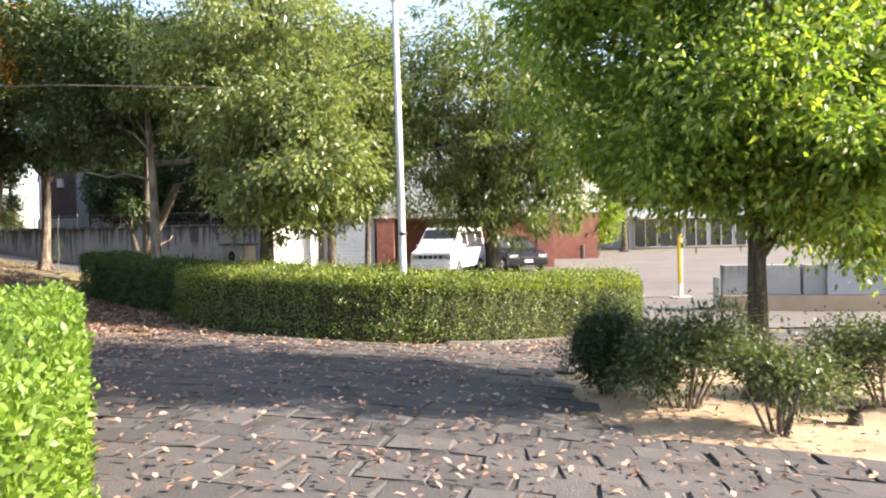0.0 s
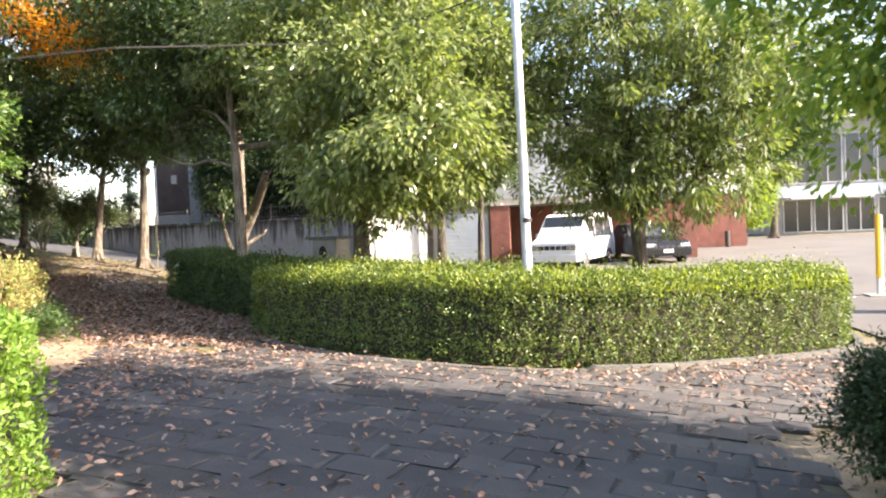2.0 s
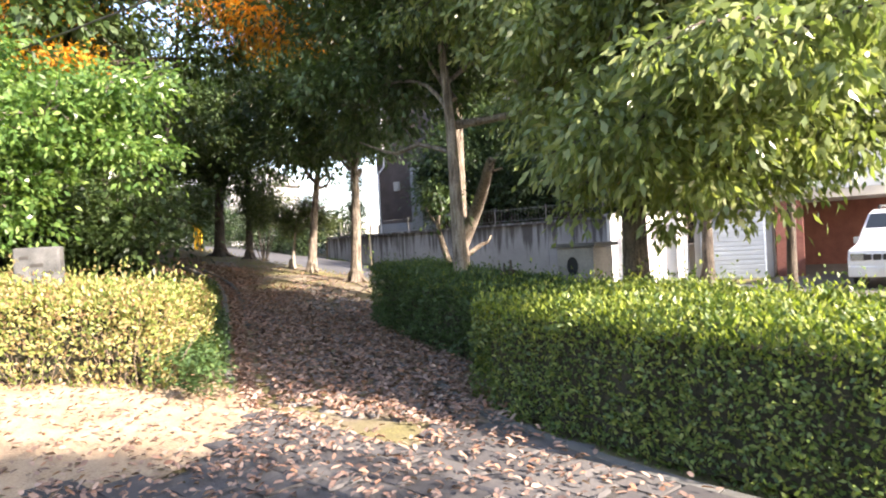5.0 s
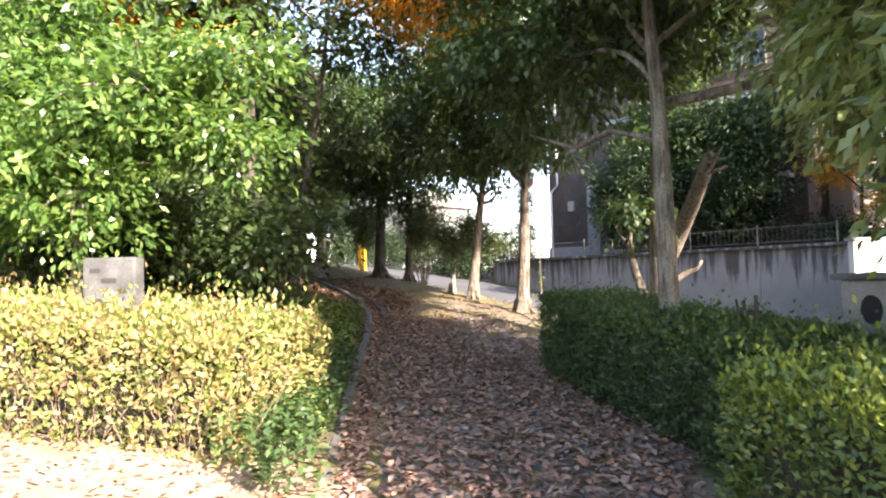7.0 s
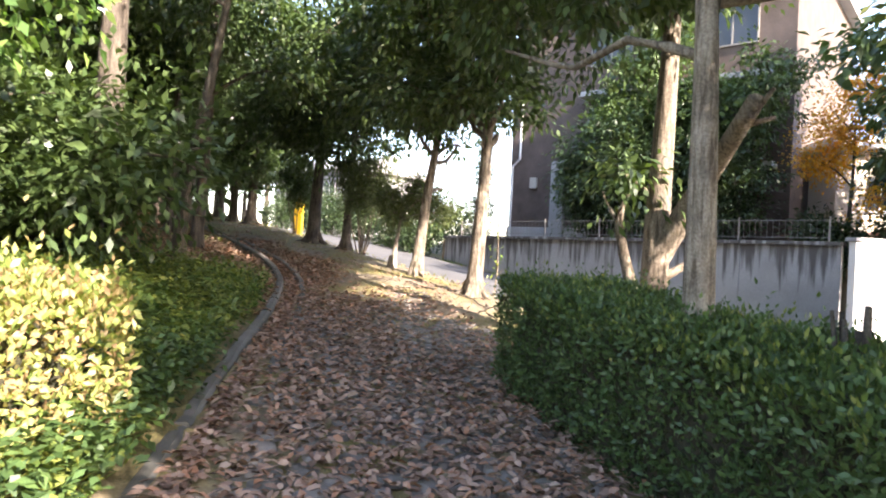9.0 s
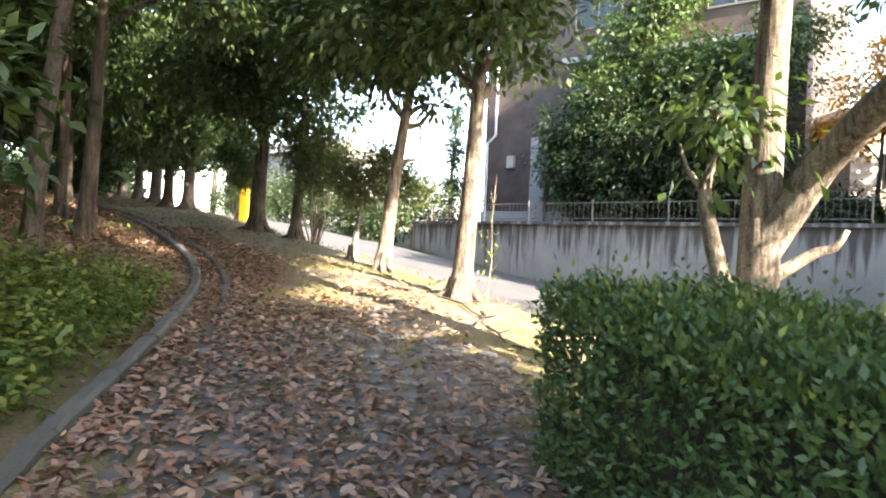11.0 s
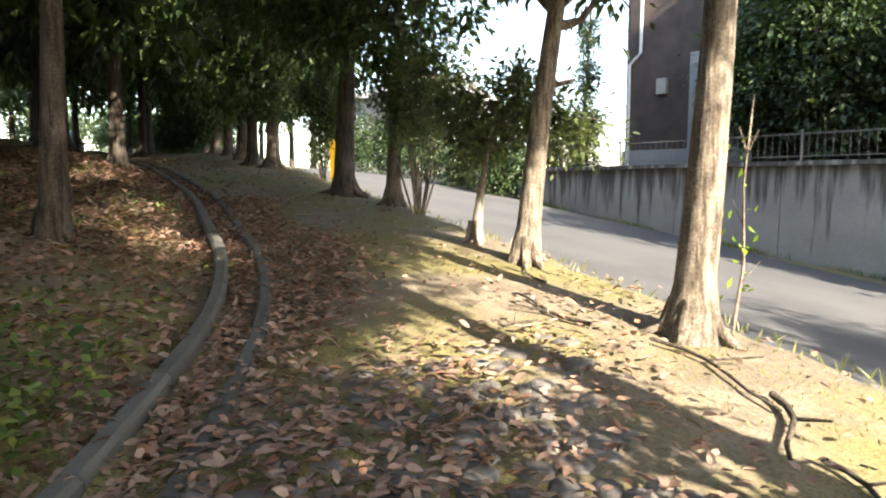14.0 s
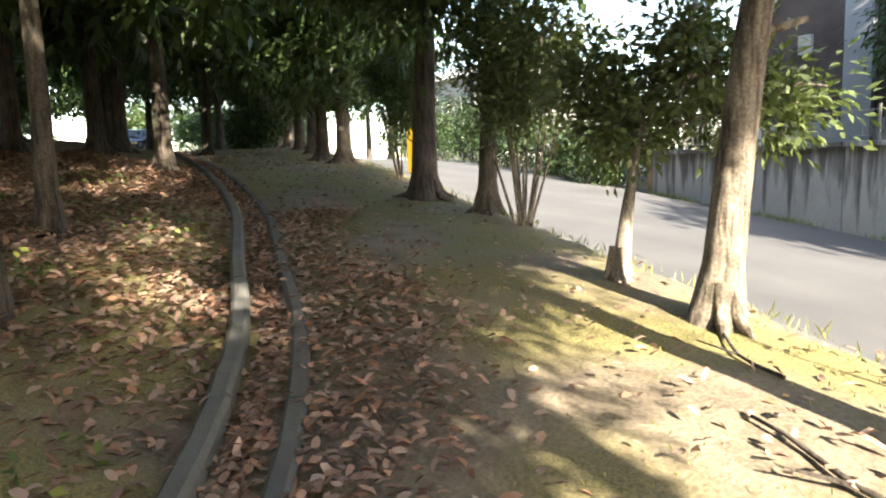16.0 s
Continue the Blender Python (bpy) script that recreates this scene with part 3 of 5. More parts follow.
def tree(name, label, base, top, r0, blobs, mat, leaves, ll, lw, bark=None, droop=0.5, clump=0.42, stems=(), seg=10, category="tree", group="", flare=1.5, clumps=26, inner=0.22, up=0.8):
    """Trunk from base to base + top, limbs to crown masses (x, y, z, radius across, radius up), leaves in clumps."""
    bark = bark or M_BARK
    t = thing(name, put(*base, -0.05), label, category, group)
    o = np.array(put(*base, -0.05))
    top = np.array(top, float)
    k = 14
    u = np.linspace(0, 1, k)
    wob = np.stack([np.sin(u * 5 + base[0]), np.cos(u * 4 + base[1]), 0 * u], 1) * (0.06 * u * (1 - 0.3 * u))[:, None] * np.linalg.norm(top) / 4
    path = u[:, None] ** 1.0 * top + wob
    rad = r0 * (1 - 0.72 * u) * (1 + (flare - 1) * np.exp(-u * np.linalg.norm(top) / 0.16))
    s = Shape().tube(o + path, rad, seg)
    if flare > 1.25:
        for a in R.uniform(0, 6.28, 5):
            d = np.array([math.cos(a), math.sin(a), 0])
            e = o + d * r0 * R.uniform(2.0, 3.0)
            e[2] = float(land(e[0], e[1])) - 0.03
            s.tube(np.array([o + d * r0 * 0.7 + [0, 0, 0.32], o + d * r0 * 1.25 + [0, 0, 0.12], e]), [r0 * 0.4, r0 * 0.36, r0 * 0.12], 6)
    part("trunk", s, bark, t, smooth=True)
    for st in stems:
        p = spline([(*q,) for q in st[0]], 0.25)
        part("limb", Shape().tube(o + p, np.linspace(st[1], st[2], len(p)), 8), bark, t, smooth=True)
    P, N, D, S = [], [], [], []
    total = sum(b[3] ** 2 + b[3] * b[4] for b in blobs) or 1
    for x, y, z, rx, rz in blobs:
        c = o + np.array([x, y, z])
        lim = Shape()
        if top[2] > 0:
            f = min(0.97, max(0.35, (z - 0.55 * rz) / top[2]))
            j = int(f * (k - 1))
            start = o + path[j]
            p = bend(start, c)
            w0 = min(rad[j] * 0.6, 0.03 * np.linalg.norm(c - start) + 0.015)
            lim.tube(p, np.linspace(w0, 0.02, 6), 6)
        share = (rx**2 + rx * rz) / total
        m = max(5, int(clumps * share * len(blobs) ** 0.5 * 1.2))
        dirs = unit(m)
        cc = c + dirs * np.array([rx, rx, rz]) * (R.uniform(0.3, 1.0, m) ** 0.6 * R.choice([0.85, 1.0, 1.3], m))[:, None]
        for q in cc[: max(3, m // 3)]:
            lim.tube(bend(c, q, 4), [0.025, 0.018, 0.012, 0.006], 4)
        part("limb", lim, bark, t, smooth=True)
        per = int(leaves * share / m)
        for q, dr in zip(cc, dirs):
            cr = clump * R.uniform(0.45, 1.35)
            off = R.normal(size=(per, 3)) * cr * np.array([0.62, 0.62, 0.48])
            P.append(q + off)
            out = off / (np.linalg.norm(off, axis=1)[:, None] + 1e-6)
            D.append(out * 0.6 + dr * 0.3 + unit(per) * 0.55 - np.array([0, 0, droop]))
            N.append(out * 0.4 + unit(per) * (1.2 - 0.85 * up) + np.array([0, 0, up]))
            S.append(np.ones(per))
        q = int(leaves * share * inner)
        if q:
            P.append(c + unit(q) * np.array([rx, rx, rz]) * (R.uniform(0, 0.8, q) ** 0.5)[:, None])
            D.append(unit(q) - np.array([0, 0, 0.3]))
            N.append(unit(q))
            S.append(np.full(q, 1.4))
    if P:
        S = np.concatenate(S)
        part("crown", leaf_mesh(name + "_leaves", np.vstack(P), np.vstack(D), np.vstack(N), ll * S, lw * S), mat, t, kind="stuff")
    return t


# the planted island
tree("oak_tree", "leafy evergreen oak with drooping sunlit foliage", (-3.95, 14.6), (0.1, 0.1, 5.2), 0.2,
     [(0.9, -0.7, 2.5, 1.1, 0.65), (1.7, -0.5, 3.2, 1.3, 0.9), (-0.1, -0.6, 3.7, 1.3, 0.75), (0.4, -0.8, 4.4, 1.7, 1.1), (1.7, -0.1, 5.0, 1.7, 1.2), (-1.8, -0.1, 5.3, 1.3, 0.8), (0.3, 1.5, 3.5, 1.3, 0.9), (-0.9, 1.9, 4.0, 1.0, 0.9), (1.3, 1.9, 4.5, 1.2, 1.1), (0.1, 0.0, 6.4, 2.3, 1.4), (1.75, -2.35, 3.2, 1.05, 0.7), (0.7, -2.0, 2.75, 0.95, 0.5), (1.3, -1.9, 4.2, 1.2, 0.8)],
     M_LOAK, 76000, 0.125, 0.05, M_BARKD, 0.6, clumps=170, clump=0.28, inner=0.12, up=0.2)
tree("oak_tree", "tall narrow-leaved oak behind the hedge", (1.15, 15.3), (-0.1, 0.1, 5.5), 0.17,
     [(-0.7, -0.4, 2.9, 1.2, 0.8), (1.1, -0.2, 3.0, 1.4, 0.9), (-1.3, 0.1, 4.2, 1.4, 1.1), (1.2, -0.3, 4.4, 1.8, 1.3), (2.4, 0.3, 4.9, 1.4, 1.2), (-0.2, 0.2, 5.8, 2.2, 1.5)],
     M_LBAMBOO, 38000, 0.16, 0.038, M_BARKD, 0.75, clumps=140, clump=0.28, inner=0.12, up=0.2)
tree("young_tree", "young yellow-green tree in full sun", (3.4, 7.1), (0.0, 0.1, 4.2), 0.13,
     [(-0.9, -0.1, 2.65, 0.95, 0.55), (0.4, -0.3, 2.3, 1.0, 0.55), (0.6, -1.1, 2.6, 0.8, 0.5), (-1.7, 0.4, 4.4, 1.2, 0.9), (-0.4, -1.0, 3.1, 0.8, 0.5), (1.6, -1.0, 3.0, 0.8, 0.5), (1.5, 0.2, 2.2, 1.1, 0.65), (-1.0, 0.3, 3.2, 1.2, 0.8), (0.5, 0.0, 3.5, 1.4, 0.9), (1.8, 0.3, 3.7, 1.3, 0.9), (0.2, 0.2, 4.8, 1.7, 1.0), (0.8, 0.3, 6.0, 1.4, 0.9)],
     M_LYOUNG, 80000, 0.095, 0.04, M_BARKD, 0.55, clumps=170, clump=0.27, inner=0.2, up=0.3)
tree("pale_tree", "slender tree with pale smooth trunk and thin side limbs", (-6.85, 15.75), (-0.15, -0.2, 6.0), 0.135,
     [(-1.7, 0.5, 4.5, 1.6, 0.8), (0.0, 1.2, 5.3, 1.4, 0.7), (2.0, 0.7, 4.9, 1.15, 0.7), (-1.0, 2.2, 5.0, 0.8, 0.5), (-0.3, 0.2, 6.0, 2.0, 1.2), (-2.4, 0.0, 6.6, 1.9, 1.2)],
     M_LDARK, 28000, 0.13, 0.055, M_BARKP, 0.4, clumps=60,
     stems=[([(0, 0, 3.05), (-0.6, -0.2, 3.25), (-1.2, 0.1, 3.2), (-2.0, 0.2, 3.5)], 0.045, 0.015), ([(0, 0, 3.5), (0.7, 0.35, 3.6), (1.3, 0.6, 3.75), (2.1, 0.9, 4.3)], 0.07, 0.025), ([(0, 0, 3.9), (-0.4, 0.2, 4.4), (-0.9, 0.3, 5.2)], 0.05, 0.02)])
tree("forked_tree", "old forked tree with a sunlit sawn-off limb", (-8.37, 18.62), (0.02, 0.12, 6.6), 0.19,
     [(0.4, 0.8, 6.9, 1.8, 0.9), (2.2, -2.3, 5.9, 0.8, 0.5), (-0.8, 1.9, 6.6, 1.5, 0.9), (0.3, -0.2, 5.3, 0.8, 0.6), (-0.3, -0.25, 2.5, 0.26, 0.2)], M_LDARK, 21000, 0.15, 0.065, M_BARK, 0.5, clumps=55,
     stems=[([(0.0, 0.0, 0.45), (-0.17, -0.12, 1.0), (-0.31, -0.23, 1.6), (-0.36, -0.27, 1.95), (-0.32, -0.25, 2.15)], 0.1, 0.03), ([(-0.35, -0.26, 1.9), (-0.49, -0.3, 2.12), (-0.53, -0.4, 2.3)], 0.03, 0.008), ([(-0.36, -0.27, 2.0), (-0.26, -0.39, 2.2), (-0.16, -0.39, 2.26)], 0.022, 0.006), ([(0.0, 0.05, 1.5), (0.42, -0.1, 2.15), (0.95, -0.75, 2.6), (1.45, -1.5, 2.95)], 0.15, 0.085), ([(1.4, -1.45, 2.82), (1.6, -1.5, 3.05)], 0.035, 0.018), ([(1.3, -1.3, 2.78), (1.55, -1.2, 2.85)], 0.035, 0.018), ([(0.1, 0.08, 1.3), (0.36, 0.24, 1.5), (0.48, 0.27, 1.54), (0.56, 0.3, 1.68)], 0.055, 0.02)])
tree("oak_tree", "slim dark tree beside the parked van", (-2.4, 20.5), (0.1, 0, 5.0), 0.11, [(0.2, 0.6, 3.8, 1.2, 1.0), (0.4, 1.0, 5.4, 1.4, 1.2)], M_LDARK, 11000, 0.15, 0.06, M_BARKD, 0.6, clumps=40)
# The first two are added to shade the street's wall side and the apartment house.
for x, y in ((-4.8, 27.9), (-3.2, 33.5), (2.6, 43), (-3.2, 41), (11.5, 42), (-1, 52), (8, 56), (-42, 36.8), (-47, 38.5), (-52, 39.2)):
    tree("background_tree", "tall dark evergreen tree behind the street, for backdrop and shade", (x, y), (0.1, 0.1, 6.5), 0.2, [(0, 0, 4.9, 2.3, 1.3), (0.9, 0.3, 6.4, 2.6, 1.6), (-1.0, 0.2, 6.2, 2.4, 1.5), (0, 0, 8.2, 2.4, 1.5)], M_LDARK, 5500, 0.34, 0.16, M_BARKD, 0.5, group="background trees", clumps=60)

# Added shade caster: its tall crown keeps sun off the apartment front.
tree("background_tree", "evergreen tree added behind the garage to shade the apartment house", (-4.4, 32.2), (0.1, 0.1, 9.0), 0.24,
     [(0.0, 0.0, 6.2, 1.9, 1.1), (0.6, 0.4, 7.8, 2.3, 1.3), (-0.5, -0.4, 8.6, 2.3, 1.3), (0.2, 0.2, 10.4, 2.3, 1.4)], M_LDARK, 11000, 0.28, 0.13, M_BARKD, 0.5, group="background trees", clumps=80)

# the row along the street
ROWT = [(-12.4, 20.4, 0.15), (-14.62, 21.3, 0.132), (-20.25, 23.1, 0.2), (-18.75, 23.0, 0.13), (-26.9, 25.5, 0.2), (-28.6, 25.8, 0.18), (-31.5, 27.0, 0.2), (-34.5, 28.0, 0.2), (-38.9, 29.6, 0.22), (-43, 31, 0.22)]
STUBS_A = [([(0.04, 0.0, 2.75), (0.2, 0.12, 2.85), (0.24, 0.15, 2.98)], 0.1, 0.05), ([(0.05, 0.02, 2.95), (-0.16, 0.0, 3.1), (-0.35, -0.1, 3.5)], 0.07, 0.03)]
STUBS_B = [([(0.2, 0.15, 2.45), (0.42, 0.32, 2.5), (0.56, 0.44, 2.78)], 0.06, 0.02), ([(0.17, 0.13, 1.85), (0.38, 0.3, 1.92)], 0.035, 0.02), ([(0.2, 0.15, 2.6), (0.0, 0.0, 2.9), (-0.1, -0.1, 3.3)], 0.06, 0.03)]
for i, (x, y, r) in enumerate(ROWT):
    far = i > 3
    dz = 5.0 if i < 2 else 4.0
    sp = 1.9 if i < 2 else 2.3
    # Lighter bark on the two sunlit trunks, darker bark for shade on the rest.
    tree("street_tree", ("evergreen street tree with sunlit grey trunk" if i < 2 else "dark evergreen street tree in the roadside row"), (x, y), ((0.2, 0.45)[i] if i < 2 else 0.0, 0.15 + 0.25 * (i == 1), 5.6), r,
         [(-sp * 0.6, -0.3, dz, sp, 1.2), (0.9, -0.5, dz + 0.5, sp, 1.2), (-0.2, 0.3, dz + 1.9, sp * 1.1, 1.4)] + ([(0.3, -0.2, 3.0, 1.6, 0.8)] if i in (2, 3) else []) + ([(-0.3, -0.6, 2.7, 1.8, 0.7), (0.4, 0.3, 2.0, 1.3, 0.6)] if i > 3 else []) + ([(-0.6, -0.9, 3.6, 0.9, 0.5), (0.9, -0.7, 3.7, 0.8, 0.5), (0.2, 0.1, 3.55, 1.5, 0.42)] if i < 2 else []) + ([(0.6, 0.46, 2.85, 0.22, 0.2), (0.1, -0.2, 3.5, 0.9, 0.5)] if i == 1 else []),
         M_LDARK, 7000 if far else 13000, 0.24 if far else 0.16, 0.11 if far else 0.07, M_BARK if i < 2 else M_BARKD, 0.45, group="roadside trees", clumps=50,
         stems=((STUBS_A, STUBS_B)[i] if i < 2 else ()))
tree("street_tree", "small bushy tree with a crooked pale trunk", (-15.65, 21.65), (0.1, 0.1, 1.3), 0.075,
     [(0.0, 0.1, 1.3, 0.42, 0.3), (-0.15, 0.0, 1.65, 0.42, 0.3), (0.5, 0.4, 1.65, 0.42, 0.3), (0.8, 0.6, 1.35, 0.4, 0.28), (0.4, 0.3, 1.95, 0.32, 0.2)], M_LSHRUB, 5000, 0.1, 0.045, M_BARKP, 0.1, clump=0.18, clumps=85, inner=0.05)


def stemmed_bush(label, base, blobs, mat, leaves, nstem, height, ll=0.06, spread=0.35, name="shrub", clump=0.2, clumps=36, r=0.022):
    st = []
    for _ in range(nstem):
        a = R.uniform(0, 6.28)
        d = np.array([math.cos(a), math.sin(a)]) * spread * R.uniform(0.4, 1.2)
        st.append(([(d[0] * 0.15, d[1] * 0.15, 0.0), (d[0] * 0.5, d[1] * 0.5, height * 0.4), (d[0], d[1], height)], r * R.uniform(0.7, 1.3), r * 0.4))
    return tree(name, label, base, (0.02, 0.0, height * 0.7), r, blobs, mat, leaves, ll, ll * 0.42, M_BARK, 0.0, clump=clump, stems=st, seg=6, category="shrub", flare=1.0, clumps=clumps)


stemmed_bush("clipped dark ball-shaped shrub at the paving's edge", (1.75, 7.25), [(0, 0, 0.62, 0.4, 0.42)], M_LBALL, 15000, 7, 0.5, 0.042, 0.25, clump=0.1, clumps=170)
stemmed_bush("loose grey-green shrub with bare lower stems", (2.35, 6.45), [(-0.1, 0, 0.65, 0.5, 0.3), (0.25, 0.05, 0.85, 0.42, 0.28), (-0.3, 0.1, 0.5, 0.3, 0.2)], M_LSHRUB, 5200, 9, 0.6, 0.06, 0.42)
stemmed_bush("small open shrub with forked grey stems", (2.85, 5.62), [(-0.15, 0, 0.7, 0.32, 0.2), (0.2, 0, 0.6, 0.32, 0.2)], M_LSHRUB, 2600, 8, 0.55, 0.06, 0.3)
stemmed_bush("spreading dark green shrub on the bare soil bed", (4.7, 7.0), [(0, 0, 0.75, 0.7, 0.35), (0.7, 0.1, 0.8, 0.6, 0.35), (-0.5, 0.2, 0.55, 0.4, 0.3)], M_LSHRUB, 8000, 8, 0.6, 0.06, 0.5, clumps=60)
stemmed_bush("multi-stemmed shrub under the roadside trees", (-17.85, 22.75), [(0, 0, 1.5, 0.6, 0.45), (0.4, -0.1, 2.0, 0.65, 0.5), (-0.4, 0.1, 1.9, 0.6, 0.5)], M_LSHRUB, 6500, 8, 1.5, 0.085, 0.45, clump=0.26, clumps=55)
stemmed_bush("multi-stemmed shrub under the roadside trees", (-22.6, 24.3), [(0, 0, 1.9, 0.8, 0.6), (0.4, -0.1, 1.3, 0.5, 0.4)], M_LDARK, 5000, 5, 1.4, 0.1, 0.45, clump=0.28)

stemmed_bush("yellow-green leafy shrub beside the brick pier", (8.6, 36.5), [(0, 0, 1.5, 0.9, 0.8), (0.5, 0.1, 2.6, 0.9, 0.8), (-0.4, 0, 2.3, 0.7, 0.6)], M_LGINKGO, 5000, 7, 1.6, 0.16, 0.5, clump=0.3, clumps=50)

# the wooded bank
# Bank trunks get the darker bark in place of tree shade.
tree("bank_tree", "tree with rough trunk on the leafy bank", (-16.85, 17.5), (0.25, 0.1, 5.5), 0.12, [(0, 0, 4.8, 2.0, 1.2), (-1.2, -0.6, 5.4, 1.8, 1.2), (1.6, 0.9, 3.3, 0.9, 0.45)], M_LDARK, 8000, 0.15, 0.065, M_BARKD, 0.4, clumps=50)
tree("bank_tree", "dark tree with bare lower trunk", (-19.1, 18.15), (0, 0, 5.5), 0.1, [(0, 0, 4.3, 1.9, 1.1), (-0.8, 0.6, 5.6, 2.1, 1.2)], M_LDARK, 8000, 0.15, 0.065, M_BARKD, 0.4, clumps=50)
tree("bank_tree", "thick old trunk dappled with sun on the bank", (-13.4, 14.3), (0.15, 0.0, 6.0), 0.22, [(0.2, 0.2, 5.4, 2.2, 1.3), (-1.3, -0.6, 5.6, 2.0, 1.3), (0.7, 2.0, 4.6, 1.0, 0.5)], M_LDARK, 8000, 0.15, 0.065, M_BARKD, 0.4, clumps=50)
tree("broadleaf_tree", "broad-leaved tree with bright green sunlit leaves", (-11.6, 11.2), (0.0, 0.1, 3.6), 0.11,
     [(1.0, -0.3, 1.75, 0.8, 0.45), (0.2, -0.2, 2.3, 1.1, 0.5), (1.5, 0.0, 2.6, 0.9, 0.5), (-1.2, -0.4, 2.5, 1.1, 0.6), (0.3, 0, 3.0, 1.2, 0.45), (-1.6, -0.2, 3.1, 1.3, 0.5), (2.0, 0.8, 2.3, 0.6, 0.35), (1.9, 0.7, 3.0, 0.7, 0.35), (-0.3, -0.7, 1.6, 0.5, 0.3), (1.0, -0.5, 3.5, 0.45, 0.22), (-0.7, -0.5, 3.7, 0.5, 0.25)],
     M_LBROAD, 30000, 0.1, 0.05, M_BARKP, 0.2, clumps=130, clump=0.22, inner=0.1, up=0.45)
tree("broadleaf_tree", "slim pale trunk with bright broad leaves", (-11.4, 9.2), (0.1, 0.1, 3.4), 0.09, [(0, 0, 2.5, 1.2, 0.6), (-0.6, 0.2, 3.0, 1.4, 0.5)], M_LBROAD, 9000, 0.13, 0.06, M_BARKP, 0.2, clumps=40)
tree("maple_tree", "maple with orange autumn leaves", (-14.6, 15.9), (1.6, -0.2, 5.2), 0.1, [(3.2, 0.9, 5.0, 1.0, 0.35), (2.4, 0.5, 5.6, 1.2, 0.4), (3.9, 1.4, 6.2, 1.2, 0.45), (1.6, 0.2, 6.5, 1.3, 0.5), (1.3, -2.6, 3.9, 0.9, 0.25), (0.6, -3.2, 4.4, 0.9, 0.3), (1.9, -2.2, 5.4, 0.9, 0.3)], M_LMAPLE, 16000, 0.085, 0.06, M_BARKD, 0.1, clumps=45, clump=0.35)
for x, y, s in ((-12.9, 13.3, 0.8), (-14.4, 13.0, 1.0), (-13.6, 11.9, 0.9), (-15.6, 13.9, 0.9), (-27, 12.5, 1.2), (-31, 16.5, 1.1), (-24, 7.5, 1.3), (-36, 18.6, 1.2), (-44, 20, 1.5), (-52, 20.5, 1.6), (-51, 30.5, 1.3), (-57, 28, 1.9), (-60, 33, 1.8), (-60, 37.5, 2.2), (-58, 27, 1.8), (-60, 33, 1.8), (-21, 9, 1.2), (-17.8, 12.6, 0.9), (-54, 37, 1.5), (-33, 12, 1.4), (-40.3, 28.6, 0.9), (-44.5, 31.2, 1.2), (-48, 32.4, 1.3), (-52, 33.6, 1.6), (-56, 35, 1.8)):
    tree("undergrowth_shrub", "dark dense undergrowth shrub in the wood", (x, y), (0, 0, 1.2), 0.05, [(0, 0, 0.9 * s, 1.3 * s, 0.8 * s), (0.9, 0.5, 1.4 * s, 1.2 * s, 0.8 * s), (-0.9, -0.4, 1.3 * s, 1.2 * s, 0.8 * s)], M_LDARK, *((5000, 0.14, 0.065) if x > -18 else (3200, 0.23, 0.1)), M_BARKD, 0.2, category="shrub", flare=1.0, clumps=40)
_rs = np.random.RandomState(3)
for x, y in ((-25, 16.5), (-28, 20.2), (-24.5, 20.6), (-32, 19), (-36, 22), (-30, 14), (-36, 15), (-19, 13), (-23, 11), (-28, 9), (-41, 19), (-43, 25), (-17, 9.5), (-34, 9), (-47, 14), (-40, 11), (-14.5, 12.2), (-16.8, 11.2), (-20.5, 15.4), (-22.5, 17.4), (-26.8, 18.6), (-30.5, 21.2), (-27, 14.2), (-33, 24.2), (-38.5, 26.5), (-34, 16.6), (-39, 22.5), (-45, 28), (-50, 24), (-46, 18)):
    tree("wood_tree", "dark evergreen tree in the shady wood", (x, y), (0.1, 0.1, 6), _rs.uniform(0.13, 0.22), [(0, 0, 3.2, 2.2, 1.0), (0.8, 0.4, 4.8, 2.6, 1.5), (-1.0, -0.5, 5.0, 2.4, 1.4)] + ([(0.2, 0.0, 7.0, 2.3, 1.5)] if x > -20 else []), M_LDARK, *((6500, 0.22, 0.1) if x > -24 else (2900, 0.36, 0.17)), M_BARKD, 0.4, group="trees of the wood", clumps=60)

# ---- retaining wall and street side ----


def wall_material():
    m = material("stained_concrete", [(0.23, 0.23, 0.225), (0.29, 0.29, 0.285), (0.35, 0.35, 0.34)], 1.2, 0.9, 0.25, 50)
    nt = m.node_tree
    n, l = nt.nodes, nt.links
    bsdf = n["Principled BSDF"]
    old = bsdf.inputs["Base Color"].links[0].from_socket
    tc = n.new("ShaderNodeTexCoord")
    mp = n.new("ShaderNodeMapping")
    mp.inputs["Scale"].default_value = (2.6, 2.6, 0.25)
    l.new(tc.outputs["Object"], mp.inputs[0])
    st = n.new("ShaderNodeTexNoise")
    st.inputs["Scale"].default_value, st.inputs["Detail"].default_value = 2.2, 5.0
    l.new(mp.outputs[0], st.inputs["Vector"])
    sep = n.new("ShaderNodeSeparateXYZ")
    l.new(tc.outputs["Object"], sep.inputs[0])
    sub = n.new("ShaderNodeMath")
    sub.operation = "MULTIPLY_ADD"
    sub.inputs[1].default_value, sub.inputs[2].default_value = 0.22, -0.30
    l.new(sep.outputs["Z"], sub.inputs[0])
    add = n.new("ShaderNodeMath")
    add.operation = "ADD"
    l.new(st.outputs["Fac"], add.inputs[0])
    l.new(sub.outputs[0], add.inputs[1])
    ramp = n.new("ShaderNodeValToRGB")
    ramp.color_ramp.elements[0].position, ramp.color_ramp.elements[1].position = 0.5, 0.66
    l.new(add.outputs[0], ramp.inputs[0])
    mix = n.new("ShaderNodeMix")
